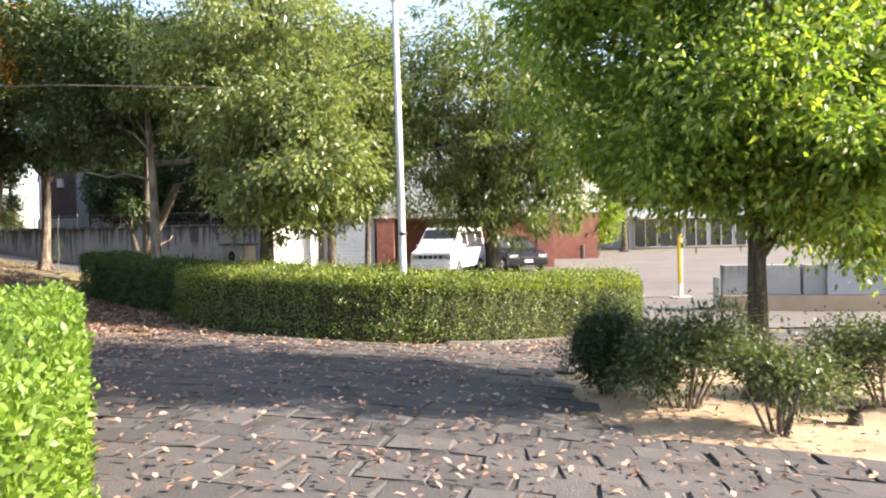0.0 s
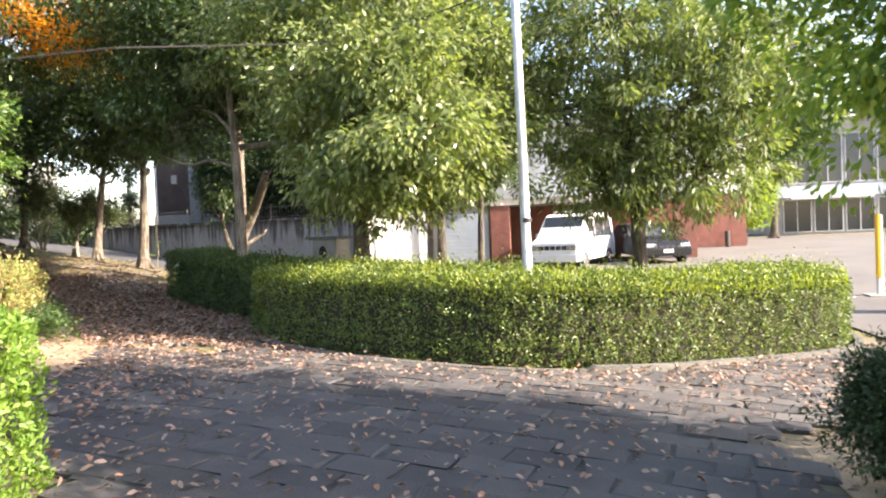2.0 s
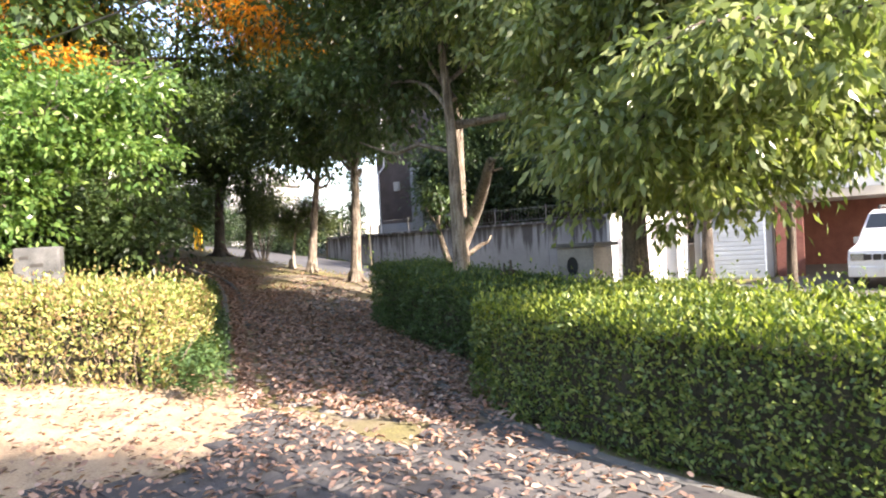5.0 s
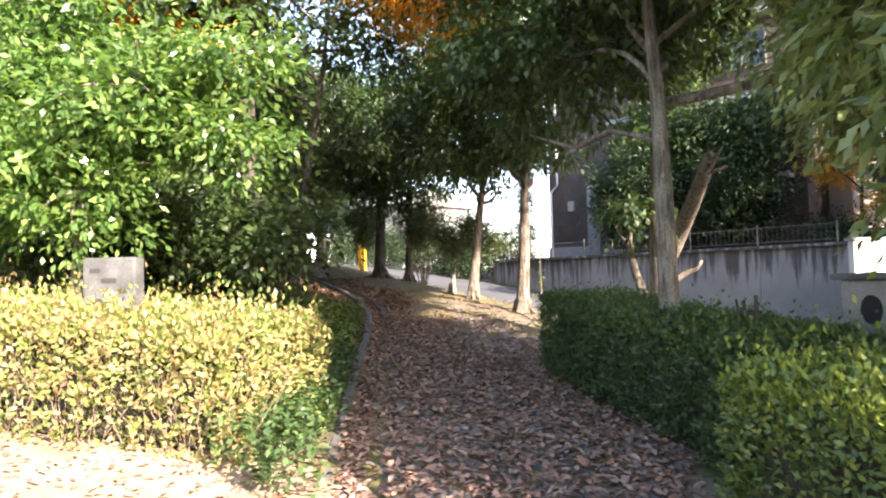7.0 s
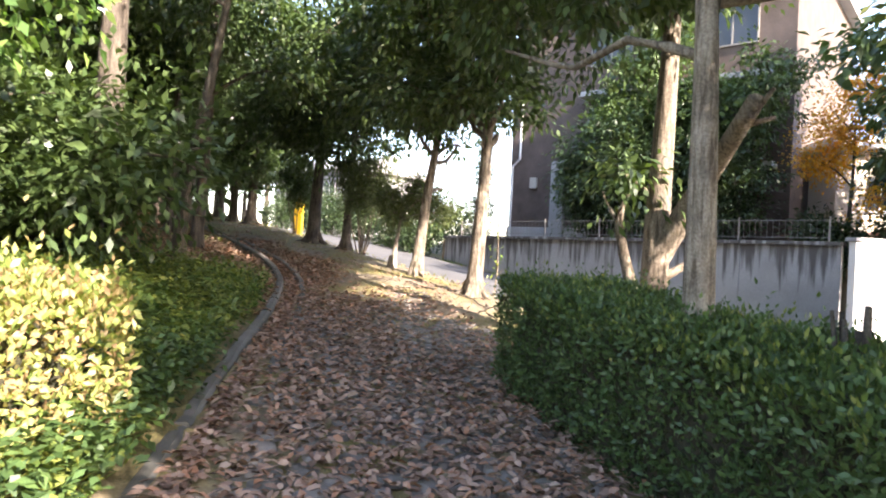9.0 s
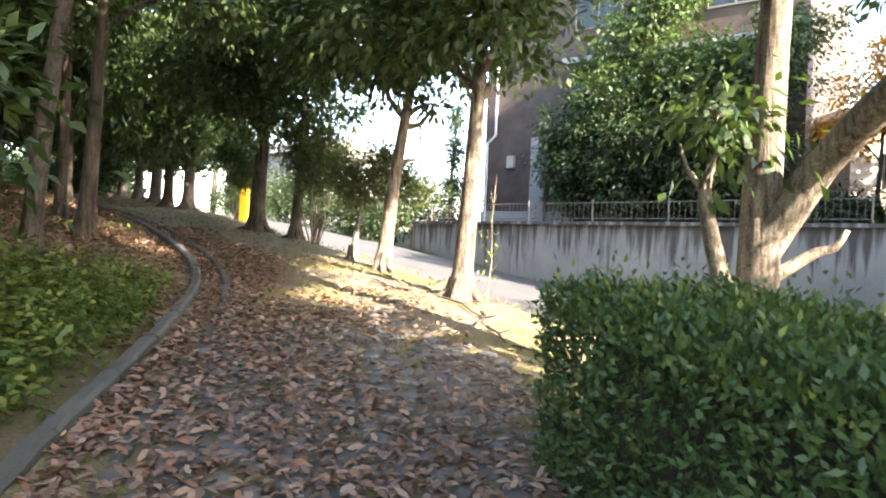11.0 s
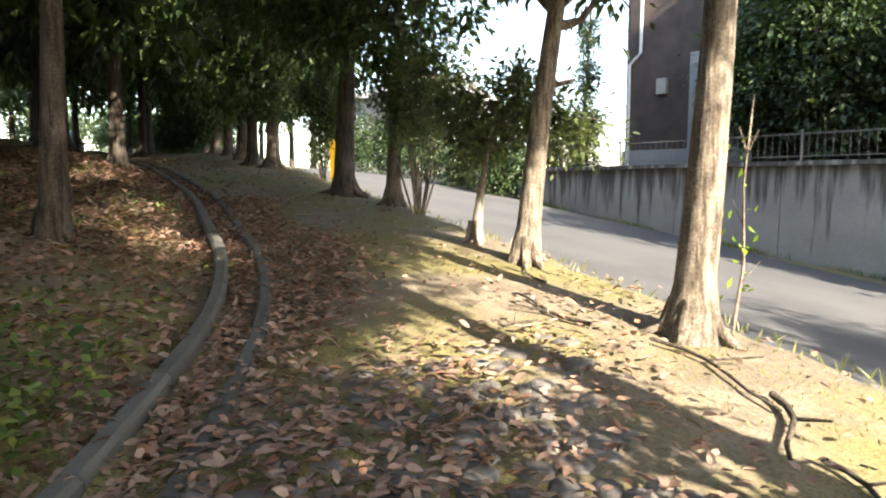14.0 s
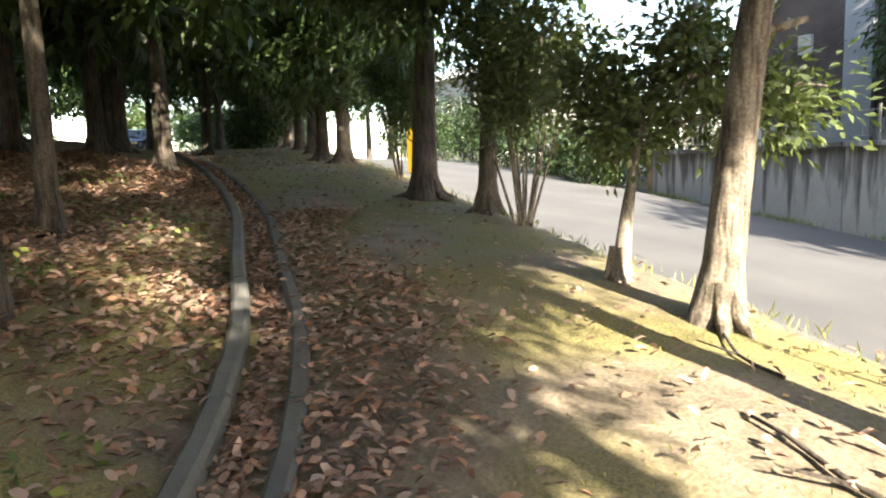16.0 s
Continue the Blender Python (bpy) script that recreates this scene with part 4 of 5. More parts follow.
    mix.data_type = "RGBA"
    l.new(ramp.outputs[0], mix.inputs[0])
    l.new(old, mix.inputs[6])
    mix.inputs[7].default_value = (0.09, 0.085, 0.08, 1)
    l.new(mix.outputs[2], bsdf.inputs["Base Color"])
    return m


M_WALLC = wall_material()
WALL = [(-7.9, 28.75), (-14.6, 29.65), (-19.0, 30.3), (-22.0, 31.2)]
WTOP = 2.1


def wall_y(x):
    return np.interp(-x, [-w[0] for w in WALL], [w[1] for w in WALL])


def retaining_wall():
    root = thing("retaining_wall", (-14.6, 29.65, 0), "grey concrete retaining wall with dark water stains", "wall", kind="structure")
    xs = np.arange(-7.9, -22.01, -2.35)
    for i in range(len(xs) - 1):
        a, b = xs[i] - 0.008, xs[i + 1] + 0.008
        ya, yb = float(wall_y(a)), float(wall_y(b))
        lo = -0.9
        s = Shape()
        v = [(a, ya, lo), (b, yb, lo), (b, yb + 0.05, WTOP), (a, ya + 0.05, WTOP), (a, ya + 0.35, lo), (b, yb + 0.35, lo), (b, yb + 0.35, WTOP), (a, ya + 0.35, WTOP)]
        s.add(v, [(0, 1, 2, 3), (5, 4, 7, 6), (3, 2, 6, 7), (1, 5, 6, 2), (4, 0, 3, 7)])
        part("wall_panel", s, M_WALLC, root)
        s = Shape().box((0, -0.06, 0), (math.hypot(a - b, ya - yb), 0.42, 0.09), 0.01, Matrix.Translation((b, yb, WTOP + 0.004)) @ pose(0, 0, 0, 0, 0, math.degrees(math.atan2(ya - yb, a - b))))
        part("coping", s, M_WALLC, root, "dark weathered coping")
    back = Shape().box((-22.4, 31.6, -1), (-7.9, 60, WTOP - 0.05))
    part("terrace", back, M_DIRT, root, "raised earth behind the wall")


retaining_wall()


def fence():
    root = thing("fence", (-14, 29.9, WTOP + 0.09), "thin weathered metal railing along the wall top", "fence")
    xs = np.arange(-8.2, -21.5, -2.15)
    z = WTOP + 0.09
    post = Shape().box((-0.02, -0.02, 0), (0.02, 0.02, 0.62), 0.004).mesh("post")
    bar = Shape().tube([(0, 0, 0.08), (0, 0, 0.55)], 0.005, 5).mesh("picket")
    post.materials.append(M_IRON2)
    bar.materials.append(M_IRON2)
    for x in xs:
        o = part("post", post, M_IRON2, root, local=True)
        o.location = (x + 14, float(wall_y(x)) + 0.2 - 29.9, 0)
    for k in range(len(xs) - 1):
        a, b = xs[k], xs[k + 1]
        A, B = np.array([a, float(wall_y(a)) + 0.2]), np.array([b, float(wall_y(b)) + 0.2])
        for h in (0.1, 0.53):
            part("rail", Shape().tube([(*A, z + h), (*B, z + h)], 0.009, 6), M_IRON2, root)
        for t in np.linspace(0.06, 0.94, 14):
            q = A + (B - A) * t
            o = part("picket", bar, M_IRON2, root, local=True)
            o.location = (q[0] + 14, q[1] - 29.9, 0)


fence()


def window(parent, lo, hi, y, depth=0.1, mull=1, frame_mat=None, glass=None):
    """A framed window in a wall that faces -y at the plane y."""
    fm = frame_mat or M_POLE
    x0, z0 = lo
    x1, z1 = hi
    w = part("window", Shape().box((x0, y - 0.03, z0), (x1, y + depth, z1), 0.0), glass or M_GLASS, parent)
    s = Shape()
    for a, b in (((x0 - 0.05, z0 - 0.05), (x1 + 0.05, z0)), ((x0 - 0.05, z1), (x1 + 0.05, z1 + 0.05)), ((x0 - 0.05, z0), (x0, z1)), ((x1, z0), (x1 + 0.05, z1))):
        s.box((a[0], y - 0.07, a[1]), (b[0], y + depth, b[1]))
    for k in range(1, mull + 1):
        xm = x0 + (x1 - x0) * k / (mull + 1)
        s.box((xm - 0.025, y - 0.06, z0), (xm + 0.025, y + 0.02, z1))
    part("frame", s, fm, w)
    return w


def apartment():
    z0 = WTOP - 0.1
    h = thing("apartment_house", (-14, 35, z0), "brown brick-faced apartment house half hidden by shrubs", "building")
    part("wall", Shape().box((-21.0, 34.2, z0), (-10.2, 45, 12.5)), M_BROWNB, h)
    part("roof", Shape().box((-21.4, 33.8, 12.504), (-9.8, 45.4, 12.9), 0.03), M_GREYP, h)
    for st in range(3):
        for x in (-17.4, -15.2, -13.0):
            window(h, (x, z0 + 1.1 + st * 3.0), (x + 1.6, z0 + 2.4 + st * 3.0), 34.2, mull=1, frame_mat=M_IRON2)
        part("balcony", Shape().box((-17.6, 33.5, z0 + 2.75 + st * 3), (-10.6, 34.19, z0 + 2.95 + st * 3), 0.02), M_GREYP, h)
    part("plinth", Shape().box((-21.05, 34.12, z0), (-17.2, 34.19, z0 + 0.75), 0.01), M_GREYP, h, "pale concrete plinth")
    part("pilaster", Shape().box((-18.9, 33.95, z0), (-18.3, 34.19, z0 + 3.4), 0.015), M_GREYP, h)
    part("drainpipe", Shape().tube([(-20.85, 34.1, z0), (-20.85, 34.1, z0 + 3.3), (-20.5, 34.1, z0 + 3.6), (-20.5, 34.1, 12.4)], 0.05, 8), M_WHITE, h)
    part("vent_cover", Shape().box((-19.95, 34.05, z0 + 2.35), (-19.65, 34.19, z0 + 2.8), 0.01), M_CREAM, h)


apartment()
# Shrubs and wall trees take dark leaf colours for the shade there.
for x, y, s in ((-16.2, 32.0, 0.9), (-14.6, 31.6, 1.3), (-12.6, 31.9, 1.6), (-11.7, 32.3, 1.4), (-8.6, 31.5, 0.45), (-6.6, 30.6, 0.9)):
    b = tree("shrub", "dense evergreen shrub growing above the wall", (x, y), (0.0, 0.0, 2.2), 0.06, [(0, 0, 1.0 * s + 2.0, 0.95 * s, 0.8 * s), (0.3, -0.2, 1.9 * s + 2.0, 0.9 * s, 0.7 * s), (-0.4, 0.1, 2.7 * s + 2.0, 0.7 * s, 0.6 * s)], M_LBALL, 5500, 0.15, 0.07, M_BARKD, 0.3, category="shrub", flare=1.0, clumps=50)
for x, y, zc in ((-16.0, 33.0, 5.2), (-13.4, 32.8, 6.0), (-11.3, 32.6, 6.6), (-14.8, 33.2, 8.0)):
    tree("wall_tree", "leafy tree crowding the front of the apartment house", (x, y), (0.1, -0.1, zc), 0.09, [(0, -0.3, zc, 1.5, 1.1), (0.9, -0.5, zc + 1.1, 1.2, 0.8), (-0.8, -0.2, zc - 1.2, 1.2, 0.9)], M_LDARK, 4200, 0.19, 0.085, M_BARKD, 0.4, flare=1.0, clumps=60)
for x, y, s in ((-23.6, 31.4, 0.8), (-25.8, 32.0, 0.9), (-28.5, 32.8, 0.9), (-27, 35.5, 1.7), (-24.5, 35, 1.5), (-32, 34, 1.1), (-36, 35.5, 1.2), (-41, 37, 1.3), (-45, 40.5, 1.9), (-38.5, 39, 1.9), (-34, 38, 1.7)):
    tree("shrub", "dark roadside shrub across the street", (x, y), (0.0, 0.0, 1.0), 0.05, [(0, 0, 0.8 * s, 1.0 * s, 0.7 * s), (0.6, 0.1, 1.3 * s, 0.9 * s, 0.6 * s)], M_LBALL, 2600, 0.14, 0.065, M_BARKD, 0.2, category="shrub", flare=1.0, clumps=40)
tree("conifer", "slender dark conifer beside the apartment house", (-21.9, 33.4), (0.0, 0.0, 6.0), 0.09, [(0, 0, 1.4, 0.5, 0.6), (0.05, 0, 2.6, 0.5, 0.7), (0, 0.05, 3.9, 0.45, 0.7), (0, 0, 5.2, 0.35, 0.7)], M_LBALL, 5000, 0.12, 0.04, M_BARKD, 0.3, flare=1.0, clump=0.22, clumps=60)
tree("maple_tree", "maple with reddish autumn leaves behind the wall", (-5.9, 30.0), (0.1, 0.1, 4.5), 0.1, [(0, 0, 4.4, 1.3, 0.8), (-0.8, 0.2, 3.6, 1.0, 0.6), (0.6, -0.2, 5.4, 1.1, 0.8)], M_LMAPLE, 7000, 0.09, 0.06, M_BARKD, 0.2, clumps=40)
tree("maple_tree", "sunlit orange maple beside the apartment house", (-8.4, 32.6), (0.1, 0.1, 6.5), 0.1, [(0, 0, 6.2, 1.2, 0.8), (-0.6, 0.2, 5.2, 0.9, 0.5), (0.7, -0.2, 7.2, 1.1, 0.7)], M_LMAPLE, 4500, 0.1, 0.065, M_BARKD, 0.2, clumps=40)

# ---- pole, posts, signs ----


def lamp_post():
    p = thing("lamp_post", put(-0.77, 12.32), "galvanised steel lamp post rising out of the hedge", "lamp post")
    x, y, z = put(-0.77, 12.32)
    part("pole", Shape().tube([(x, y, z), (x - 0.02, y, z + 2.6), (x - 0.06, y + 0.02, z + 6.25)], [0.075, 0.068, 0.055], 16), M_POLE, p, smooth=True)
    part("lamp_head", Shape().lathe([(0.03, 6.2), (0.11, 6.3), (0.2, 6.45), (0.22, 6.65), (0.14, 6.8), (0.0, 6.83)], 16, (x - 0.06, y + 0.02, z)), M_LAMP, p, smooth=True)
    part("band", Shape().tube([(x, y, z + 1.9), (x, y, z + 1.96)], 0.078, 16), M_IRON, p)


lamp_post()


def bollard_post():
    x, y, z = put(7.1, 19.8)
    p = thing("marker_post", (x, y, z), "slim post, yellow on one half and white on the other", "post")
    part("post", Shape().box((x - 0.06, y - 0.06, z), (x + 0.06, y + 0.06, z + 1.93), 0.01), M_WHITE, p)
    part("yellow_band", Shape().box((x - 0.065, y - 0.065, z + 0.45), (x + 0.01, y + 0.065, z + 1.95), 0.01), M_YELLOW, p)
    part("foot", Shape().box((x - 0.3, y - 0.2, z), (x + 0.3, y + 0.2, z + 0.06), 0.01), M_CREAM, p)


bollard_post()


def street_sign():
    x, y = -25.3, 26.5
    z = float(land(x, y))
    p = thing("street_sign", (x, y, z), "tall yellow advertising board standing at the roadside", "sign", turn=0)
    part("board", Shape().box((x - 0.22, y - 0.04, z + 0.05), (x + 0.22, y + 0.04, z + 1.35), 0.01), M_YELLOW, p)
    part("header", Shape().box((x - 0.22, y - 0.045, z + 1.355), (x + 0.22, y + 0.045, z + 1.75), 0.01), plain("orange_paint", (0.7, 0.2, 0.03), 0.5), p)
    part("foot", Shape().box((x - 0.3, y - 0.15, z), (x + 0.3, y + 0.15, z + 0.05), 0.01), M_IRON, p)


street_sign()

# ---- vehicles ----


def vehicle(name, label, at, turn, paint, size, roof_rack=False, van=True):
    """Nose towards local -y. size: width, length, height."""
    w, L, H = size
    c = thing(name, at, label, "car", turn=turn)
    if van:
        prof = [(0.0, 0.35), (-0.02, 0.72), (0.06, 0.95), (0.55, 1.12), (1.25, H - 0.1), (1.55, H - 0.02), (L - 0.25, H), (L - 0.03, H - 0.25), (L, 0.9), (L, 0.35)]
    else:
        prof = [(0.0, 0.3), (0.02, 0.62), (0.25, 0.8), (1.2, 0.95), (1.95, H - 0.07), (2.4, H), (3.3, H - 0.04), (L - 0.35, 1.02), (L, 0.92), (L, 0.35)]
    s = Shape()
    rows = []
    for x, k in ((-w / 2, 0.0), (-w / 2, 1.0), (w / 2, 1.0), (w / 2, 0.0)):
        pass
    n = len(prof)
    sect = []
    for t, shrink in ((-1.0, 0.06), (-0.93, 0.0), (0.93, 0.0), (1.0, 0.06)):
        v = []
        for y, z in prof:
            tum = 0.13 * max(0.0, z - 0.95) / (H - 0.95)
            v.append((t * (w / 2 - tum), y + shrink * (1 if y < L / 2 else -1), z - shrink * 0.6 * (z > 1.0)))
        sect.append(v)
    s.add([p for v in sect for p in v], [(i * n + j, i * n + (j + 1) % n, (i + 1) * n + (j + 1) % n, (i + 1) * n + j) for i in range(3) for j in range(n)] + [tuple(range(n))[::-1], tuple(range(3 * n, 4 * n))])
    body = part("body", s, paint, c, local=True)
    # glass panels follow the slope of the body

    def panel(nm, a, b, xa, xb, mat=M_GLASS, lift=0.012):
        d = np.array([b[0] - a[0], b[1] - a[1]])
        d = d / np.linalg.norm(d)
        nrm = np.array([-d[1], d[0]]) * lift
        q = [(-xa, a[0] + nrm[0], a[1] + nrm[1]), (xa, a[0] + nrm[0], a[1] + nrm[1]), (xb, b[0] + nrm[0], b[1] + nrm[1]), (-xb, b[0] + nrm[0], b[1] + nrm[1])]
        q2 = [(x, y - nrm[0] * 2, z - nrm[1] * 2) for x, y, z in q]
        return part(nm, Shape().add(q + q2, [(0, 1, 2, 3), (0, 4, 5, 1), (1, 5, 6, 2), (2, 6, 7, 3), (3, 7, 4, 0)]), mat, c, local=True)

    if van:
        panel("windscreen", (0.62, 1.16), (1.22, H - 0.13), w / 2 - 0.12, w / 2 - 0.2)
        sides = ((1.15, 1.95), (2.05, 3.1), (3.2, L - 0.35))
    else:
        panel("windscreen", (1.25, 0.98), (1.93, H - 0.1), w / 2 - 0.14, w / 2 - 0.25)
        sides = ((1.85, 2.6), (2.66, 3.3))
    for sx in (-1, 1):
        for a, b in sides:
            z0, z1 = 1.1 if van else 0.98, H - 0.2 if van else H - 0.12
            f0, f1 = (0.13 * (z - 0.95) / (H - 0.95) for z in (z0, z1))
            o0, o1 = w / 2 - f0 + 0.012, w / 2 - f1 + 0.004
            a2 = a + (0.35 if a < 2.0 else 0.0)
            q = [(sx * o0, a, z0), (sx * o0, b, z0), (sx * o1, b, z1), (sx * o1, a2, z1)]
            q2 = [(x - sx * 0.03, y, z) for x, y, z in q]
            part("side_window", Shape().add(q + q2, [(0, 1, 2, 3), (0, 4, 5, 1), (1, 5, 6, 2), (2, 6, 7, 3), (3, 7, 4, 0)]), M_GLASS, c, local=True)
        part("mirror", Shape().box((sx * (w / 2 + 0.08) - 0.07, 1.0 if van else 1.5, 1.1 if van else 0.98), (sx * (w / 2 + 0.08) + 0.07, 1.1 if van else 1.6, 1.27 if van else 1.1), 0.02), paint, c, local=True)
        part("headlight", Shape().box((sx * (w / 2 - 0.25) - 0.17, -0.03, 0.7 if van else 0.6), (sx * (w / 2 - 0.25) + 0.17, 0.08, 0.88 if van else 0.74), 0.02), M_CHROME, c, local=True)
        for y in (0.75, L - 0.85):
            wh = part("wheel", Shape().lathe([(0.0, -0.1), (0.3, -0.1), (0.325, -0.06), (0.325, 0.06), (0.3, 0.1), (0.0, 0.1)], 20), M_RUBBER, c, local=True)
            wh.matrix_local = Matrix.Translation((sx * (w / 2 - 0.08), y, 0.325)) @ pose(0, 0, 0, 0, 90, 0)
            part("rim", Shape().lathe([(0.0, -0.112), (0.19, -0.112), (0.2, -0.1), (0.2, 0.1), (0.19, 0.112), (0.0, 0.112)], 16), M_CHROME, wh, local=True)
    for k in range(5):
        part("grille_slot", Shape().box((-0.5 + k * 0.2, -0.035, 0.72 if van else 0.55), (-0.34 + k * 0.2, 0.03, 0.86 if van else 0.66), 0.01), M_IRON, c, local=True)
    part("bumper", Shape().box((-w / 2 + 0.03, -0.08, 0.32), (w / 2 - 0.03, 0.12, 0.58), 0.04), paint, c, local=True)
    part("number_plate", Shape().box((-0.17, -0.1, 0.42), (0.17, -0.082, 0.54), 0.004), M_WHITE, c, local=True)
    if roof_rack:
        for sx in (-1, 1):
            part("rack_rail", Shape().tube([(sx * 0.6, 1.7, H + 0.07), (sx * 0.6, L - 0.6, H + 0.07)], 0.02, 6), M_IRON, c, local=True)
            for y in (1.75, 2.6, 3.4):
                part("rack_foot", Shape().box((sx * 0.6 - 0.03, y - 0.05, H - 0.04), (sx * 0.6 + 0.03, y + 0.05, H + 0.07), 0.01), M_IRON, c, local=True)
        for y in (1.75, 2.4, 3.05, 3.7):
            part("rack_bar", Shape().tube([(-0.6, y, H + 0.08), (0.6, y, H + 0.08)], 0.018, 6), M_CHROME, c, local=True)
    return c


vehicle("van", "white van with roof rack parked nose-out by the brick carport", put(-0.5, 24.9), -20, M_VANW, (1.72, 4.4, 1.95), True, True)
vehicle("car", "black car parked beside the white van", put(3.35, 26.3), 12, M_BLACKP, (1.7, 4.2, 1.48), False, False)
vehicle("car", "dark car parked at the far side of the wood", put(-47.5, 24.8), 60, M_BLUEP, (1.7, 4.2, 1.48), False, False)
vehicle("car", "dark blue car parked beyond the trees", put(-49.5, 31.0), 60, M_BLACKP, (1.7, 4.2, 1.48), False, False)

# ---- buildings ----


def carport_house():
    z = float(land(0, 30))
    h = thing("carport_house", (0, 29, z), "white house over a brick-walled carport", "building")
    part("back_wall", Shape().box((-2.9, 34.0, z), (4.4, 34.3, 2.5)), M_BRICK, h)
    part("upper_wall", Shape().box((-3.4, 29.0, 2.35), (4.6, 38, 5.2), 0.02), M_WHITE, h)
    part("fascia", Shape().box((-3.5, 28.9, 2.28), (4.7, 29.0, 2.55), 0.01), M_CREAM, h)
    for x in (-2.95, 4.1):
        part("pillar", Shape().box((x, 28.95, z), (x + 0.75, 29.7, 2.345), 0.01), M_BRICK, h)
    part("roof", Shape().box((-3.8, 28.3, 5.204), (5.0, 38.4, 5.4), 0.03), M_GREYP, h)
    window(h, (0.5, 3.3), (2.6, 4.6), 29.0, mull=1)
    part("wall_light", Shape().box((1.2, 33.85, 1.5), (1.9, 33.99, 1.9), 0.02), M_CREAM, h)


carport_house()


def brick_wing():
    z = float(land(6, 35))
    h = thing("brick_wing", (6.6, 35.5, z), "red brick wing under a white upper storey", "building")
    part("wall", Shape().box((4.0, 35.0, z), (8.2, 41, 2.55)), M_BRICK, h)
    part("upper_wall", Shape().box((3.95, 34.9, 2.554), (8.25, 41, 4.9), 0.01), M_WHITE, h)
    part("downpipe", Shape().tube([(5.45, 34.8, z), (5.45, 34.8, 4.9)], 0.1, 10), M_CREAM, h, smooth=True)
    part("roof", Shape().box((3.7, 34.5, 4.904), (8.5, 41.4, 5.1), 0.02), M_GREYP, h)
    part("vent_pipe", Shape().tube([(7.3, 34.7, z), (7.3, 34.7, z + 0.75)], 0.12, 8), M_IRON, h)


brick_wing()


def shutter_shed():
    z = float(land(-4, 29))
    h = thing("garage", (-4.1, 29, z), "garage with a blue-grey roller shutter", "building")
    part("wall", Shape().box((-5.3, 29.0, z), (-3.05, 31.0, 2.5)), M_GREYP, h)
    sh = part("shutter", Shape().box((-5.12, 28.97, z), (-3.23, 28.995, z + 2.06)), M_SHUTTER, h)
    for k in range(14):
        part("slat", Shape().box((-5.1, 28.93, z + 0.02 + k * 0.145), (-3.25, 28.965, z + 0.155 + k * 0.145), 0.015), M_SHUTTER, sh)
    part("roof", Shape().box((-5.6, 28.5, 2.504), (-2.96, 31.3, 2.65), 0.02), M_GREYP, h)
    g = thing("entrance_wall", (-6.4, 27.4, z), "white rendered splayed entrance wall in full sun", "wall", kind="structure")
    m = Matrix.Translation((-7.3, 26.4, z)) @ pose(0, 0, 0, 0, 0, 48)
    part("wall_panel", Shape().box((0, 0, -0.3), (2.7, 0.2, 2.15), 0.015, m), M_WHITE, g)
    part("coping", Shape().box((-0.05, -0.05, 2.154), (2.75, 0.25, 2.23), 0.01, m), M_GREYP, g)
    for u in (0.55, 2.3):
        part("gate_post", Shape().box((u, -0.5, -0.1), (u + 0.11, -0.39, 1.75), 0.01, m), M_POLE, g)


shutter_shed()


def glass_block():
    z = float(land(17, 45))
    h = thing("office_block", (17, 47, z), "two-storey grey building with wide glazed bays", "building")
    part("wall", Shape().box((13.2, 47, z), (24.5, 57, 7.2)), M_GREYP, h)
    part("roof", Shape().box((12.8, 46.4, 7.204), (24.9, 57.4, 7.5), 0.03), M_WHITE, h)
    for st, (a, b) in enumerate(((z + 0.2, 2.3), (3.4, 6.3))):
        for k in range(6):
            x = 13.6 + k * 1.8
            window(h, (x, a), (x + 1.55, b), 47, mull=1, frame_mat=M_POLE)
    part("spandrel", Shape().box((13.1, 46.85, 2.5), (24.6, 46.99, 3.2), 0.01), M_SHUTTER, h)
    part("canopy", Shape().box((13.6, 45.6, 2.35), (18.2, 46.84, 2.5), 0.02), M_WHITE, h)


glass_block()


def side_wall():
    z = float(land(10, 16))
    h = thing("boundary_wall", (11, 16.6, z), "low grey boundary wall on a tan plinth", "wall", kind="structure")
    m = Matrix.Translation((7.4, 17.6, z)) @ pose(0, 0, 0, 0, 0, -10)
    part("plinth", Shape().box((0, -0.1, -0.2), (14, 0.5, 0.45), 0.015, m), M_TAN, h)
    for k in range(7):
        part("wall_panel", Shape().box((0.05 + k * 2.0, 0.05, 0.454), (1.98 + k * 2.0, 0.35, 1.25), 0.015, m), M_WALLC, h)
    part("post", Shape().box((-0.2, -0.1, -0.2), (-0.06, 0.04, 0.95), 0.01, m), M_GREYP, h)
    b = thing("notice_board", (10, 16.9, z), "pale sheets leaning on the boundary wall", "board")
    for k in range(2):
        part("sheet", Shape().box((2.6 + k * 1.5, -0.05, 0.46), (4.0 + k * 1.5, 0.04, 1.3), 0.01, m), plain("pale_blue_sheet", (0.3, 0.3, 0.33), 0.4), b)


side_wall()


def cream_house():
    """The sunlit house behind the street's corner, turned towards the morning side."""
    z = float(land(-7, 38)) + 0.4
    h = thing("cream_house", (-8.6, 36.4, z), "sunlit cream and salmon rendered house with small windows", "house", turn=42)
    m = pose(-8.6, 36.4, z, 0, 0, 42)
    part("wall", Shape().box((-0.8, 0, -0.5), (8, 6, 5.6), 0.02, m), M_CREAMW, h)
    part("salmon_band", Shape().box((-0.84, -0.04, 1.2), (8.04, -0.004, 2.9), 0.01, m), M_SALMON, h)
    part("roof", Shape().box((-1.3, -0.5, 5.604), (8.5, 6.5, 5.85), 0.03, m), M_WHITE, h)
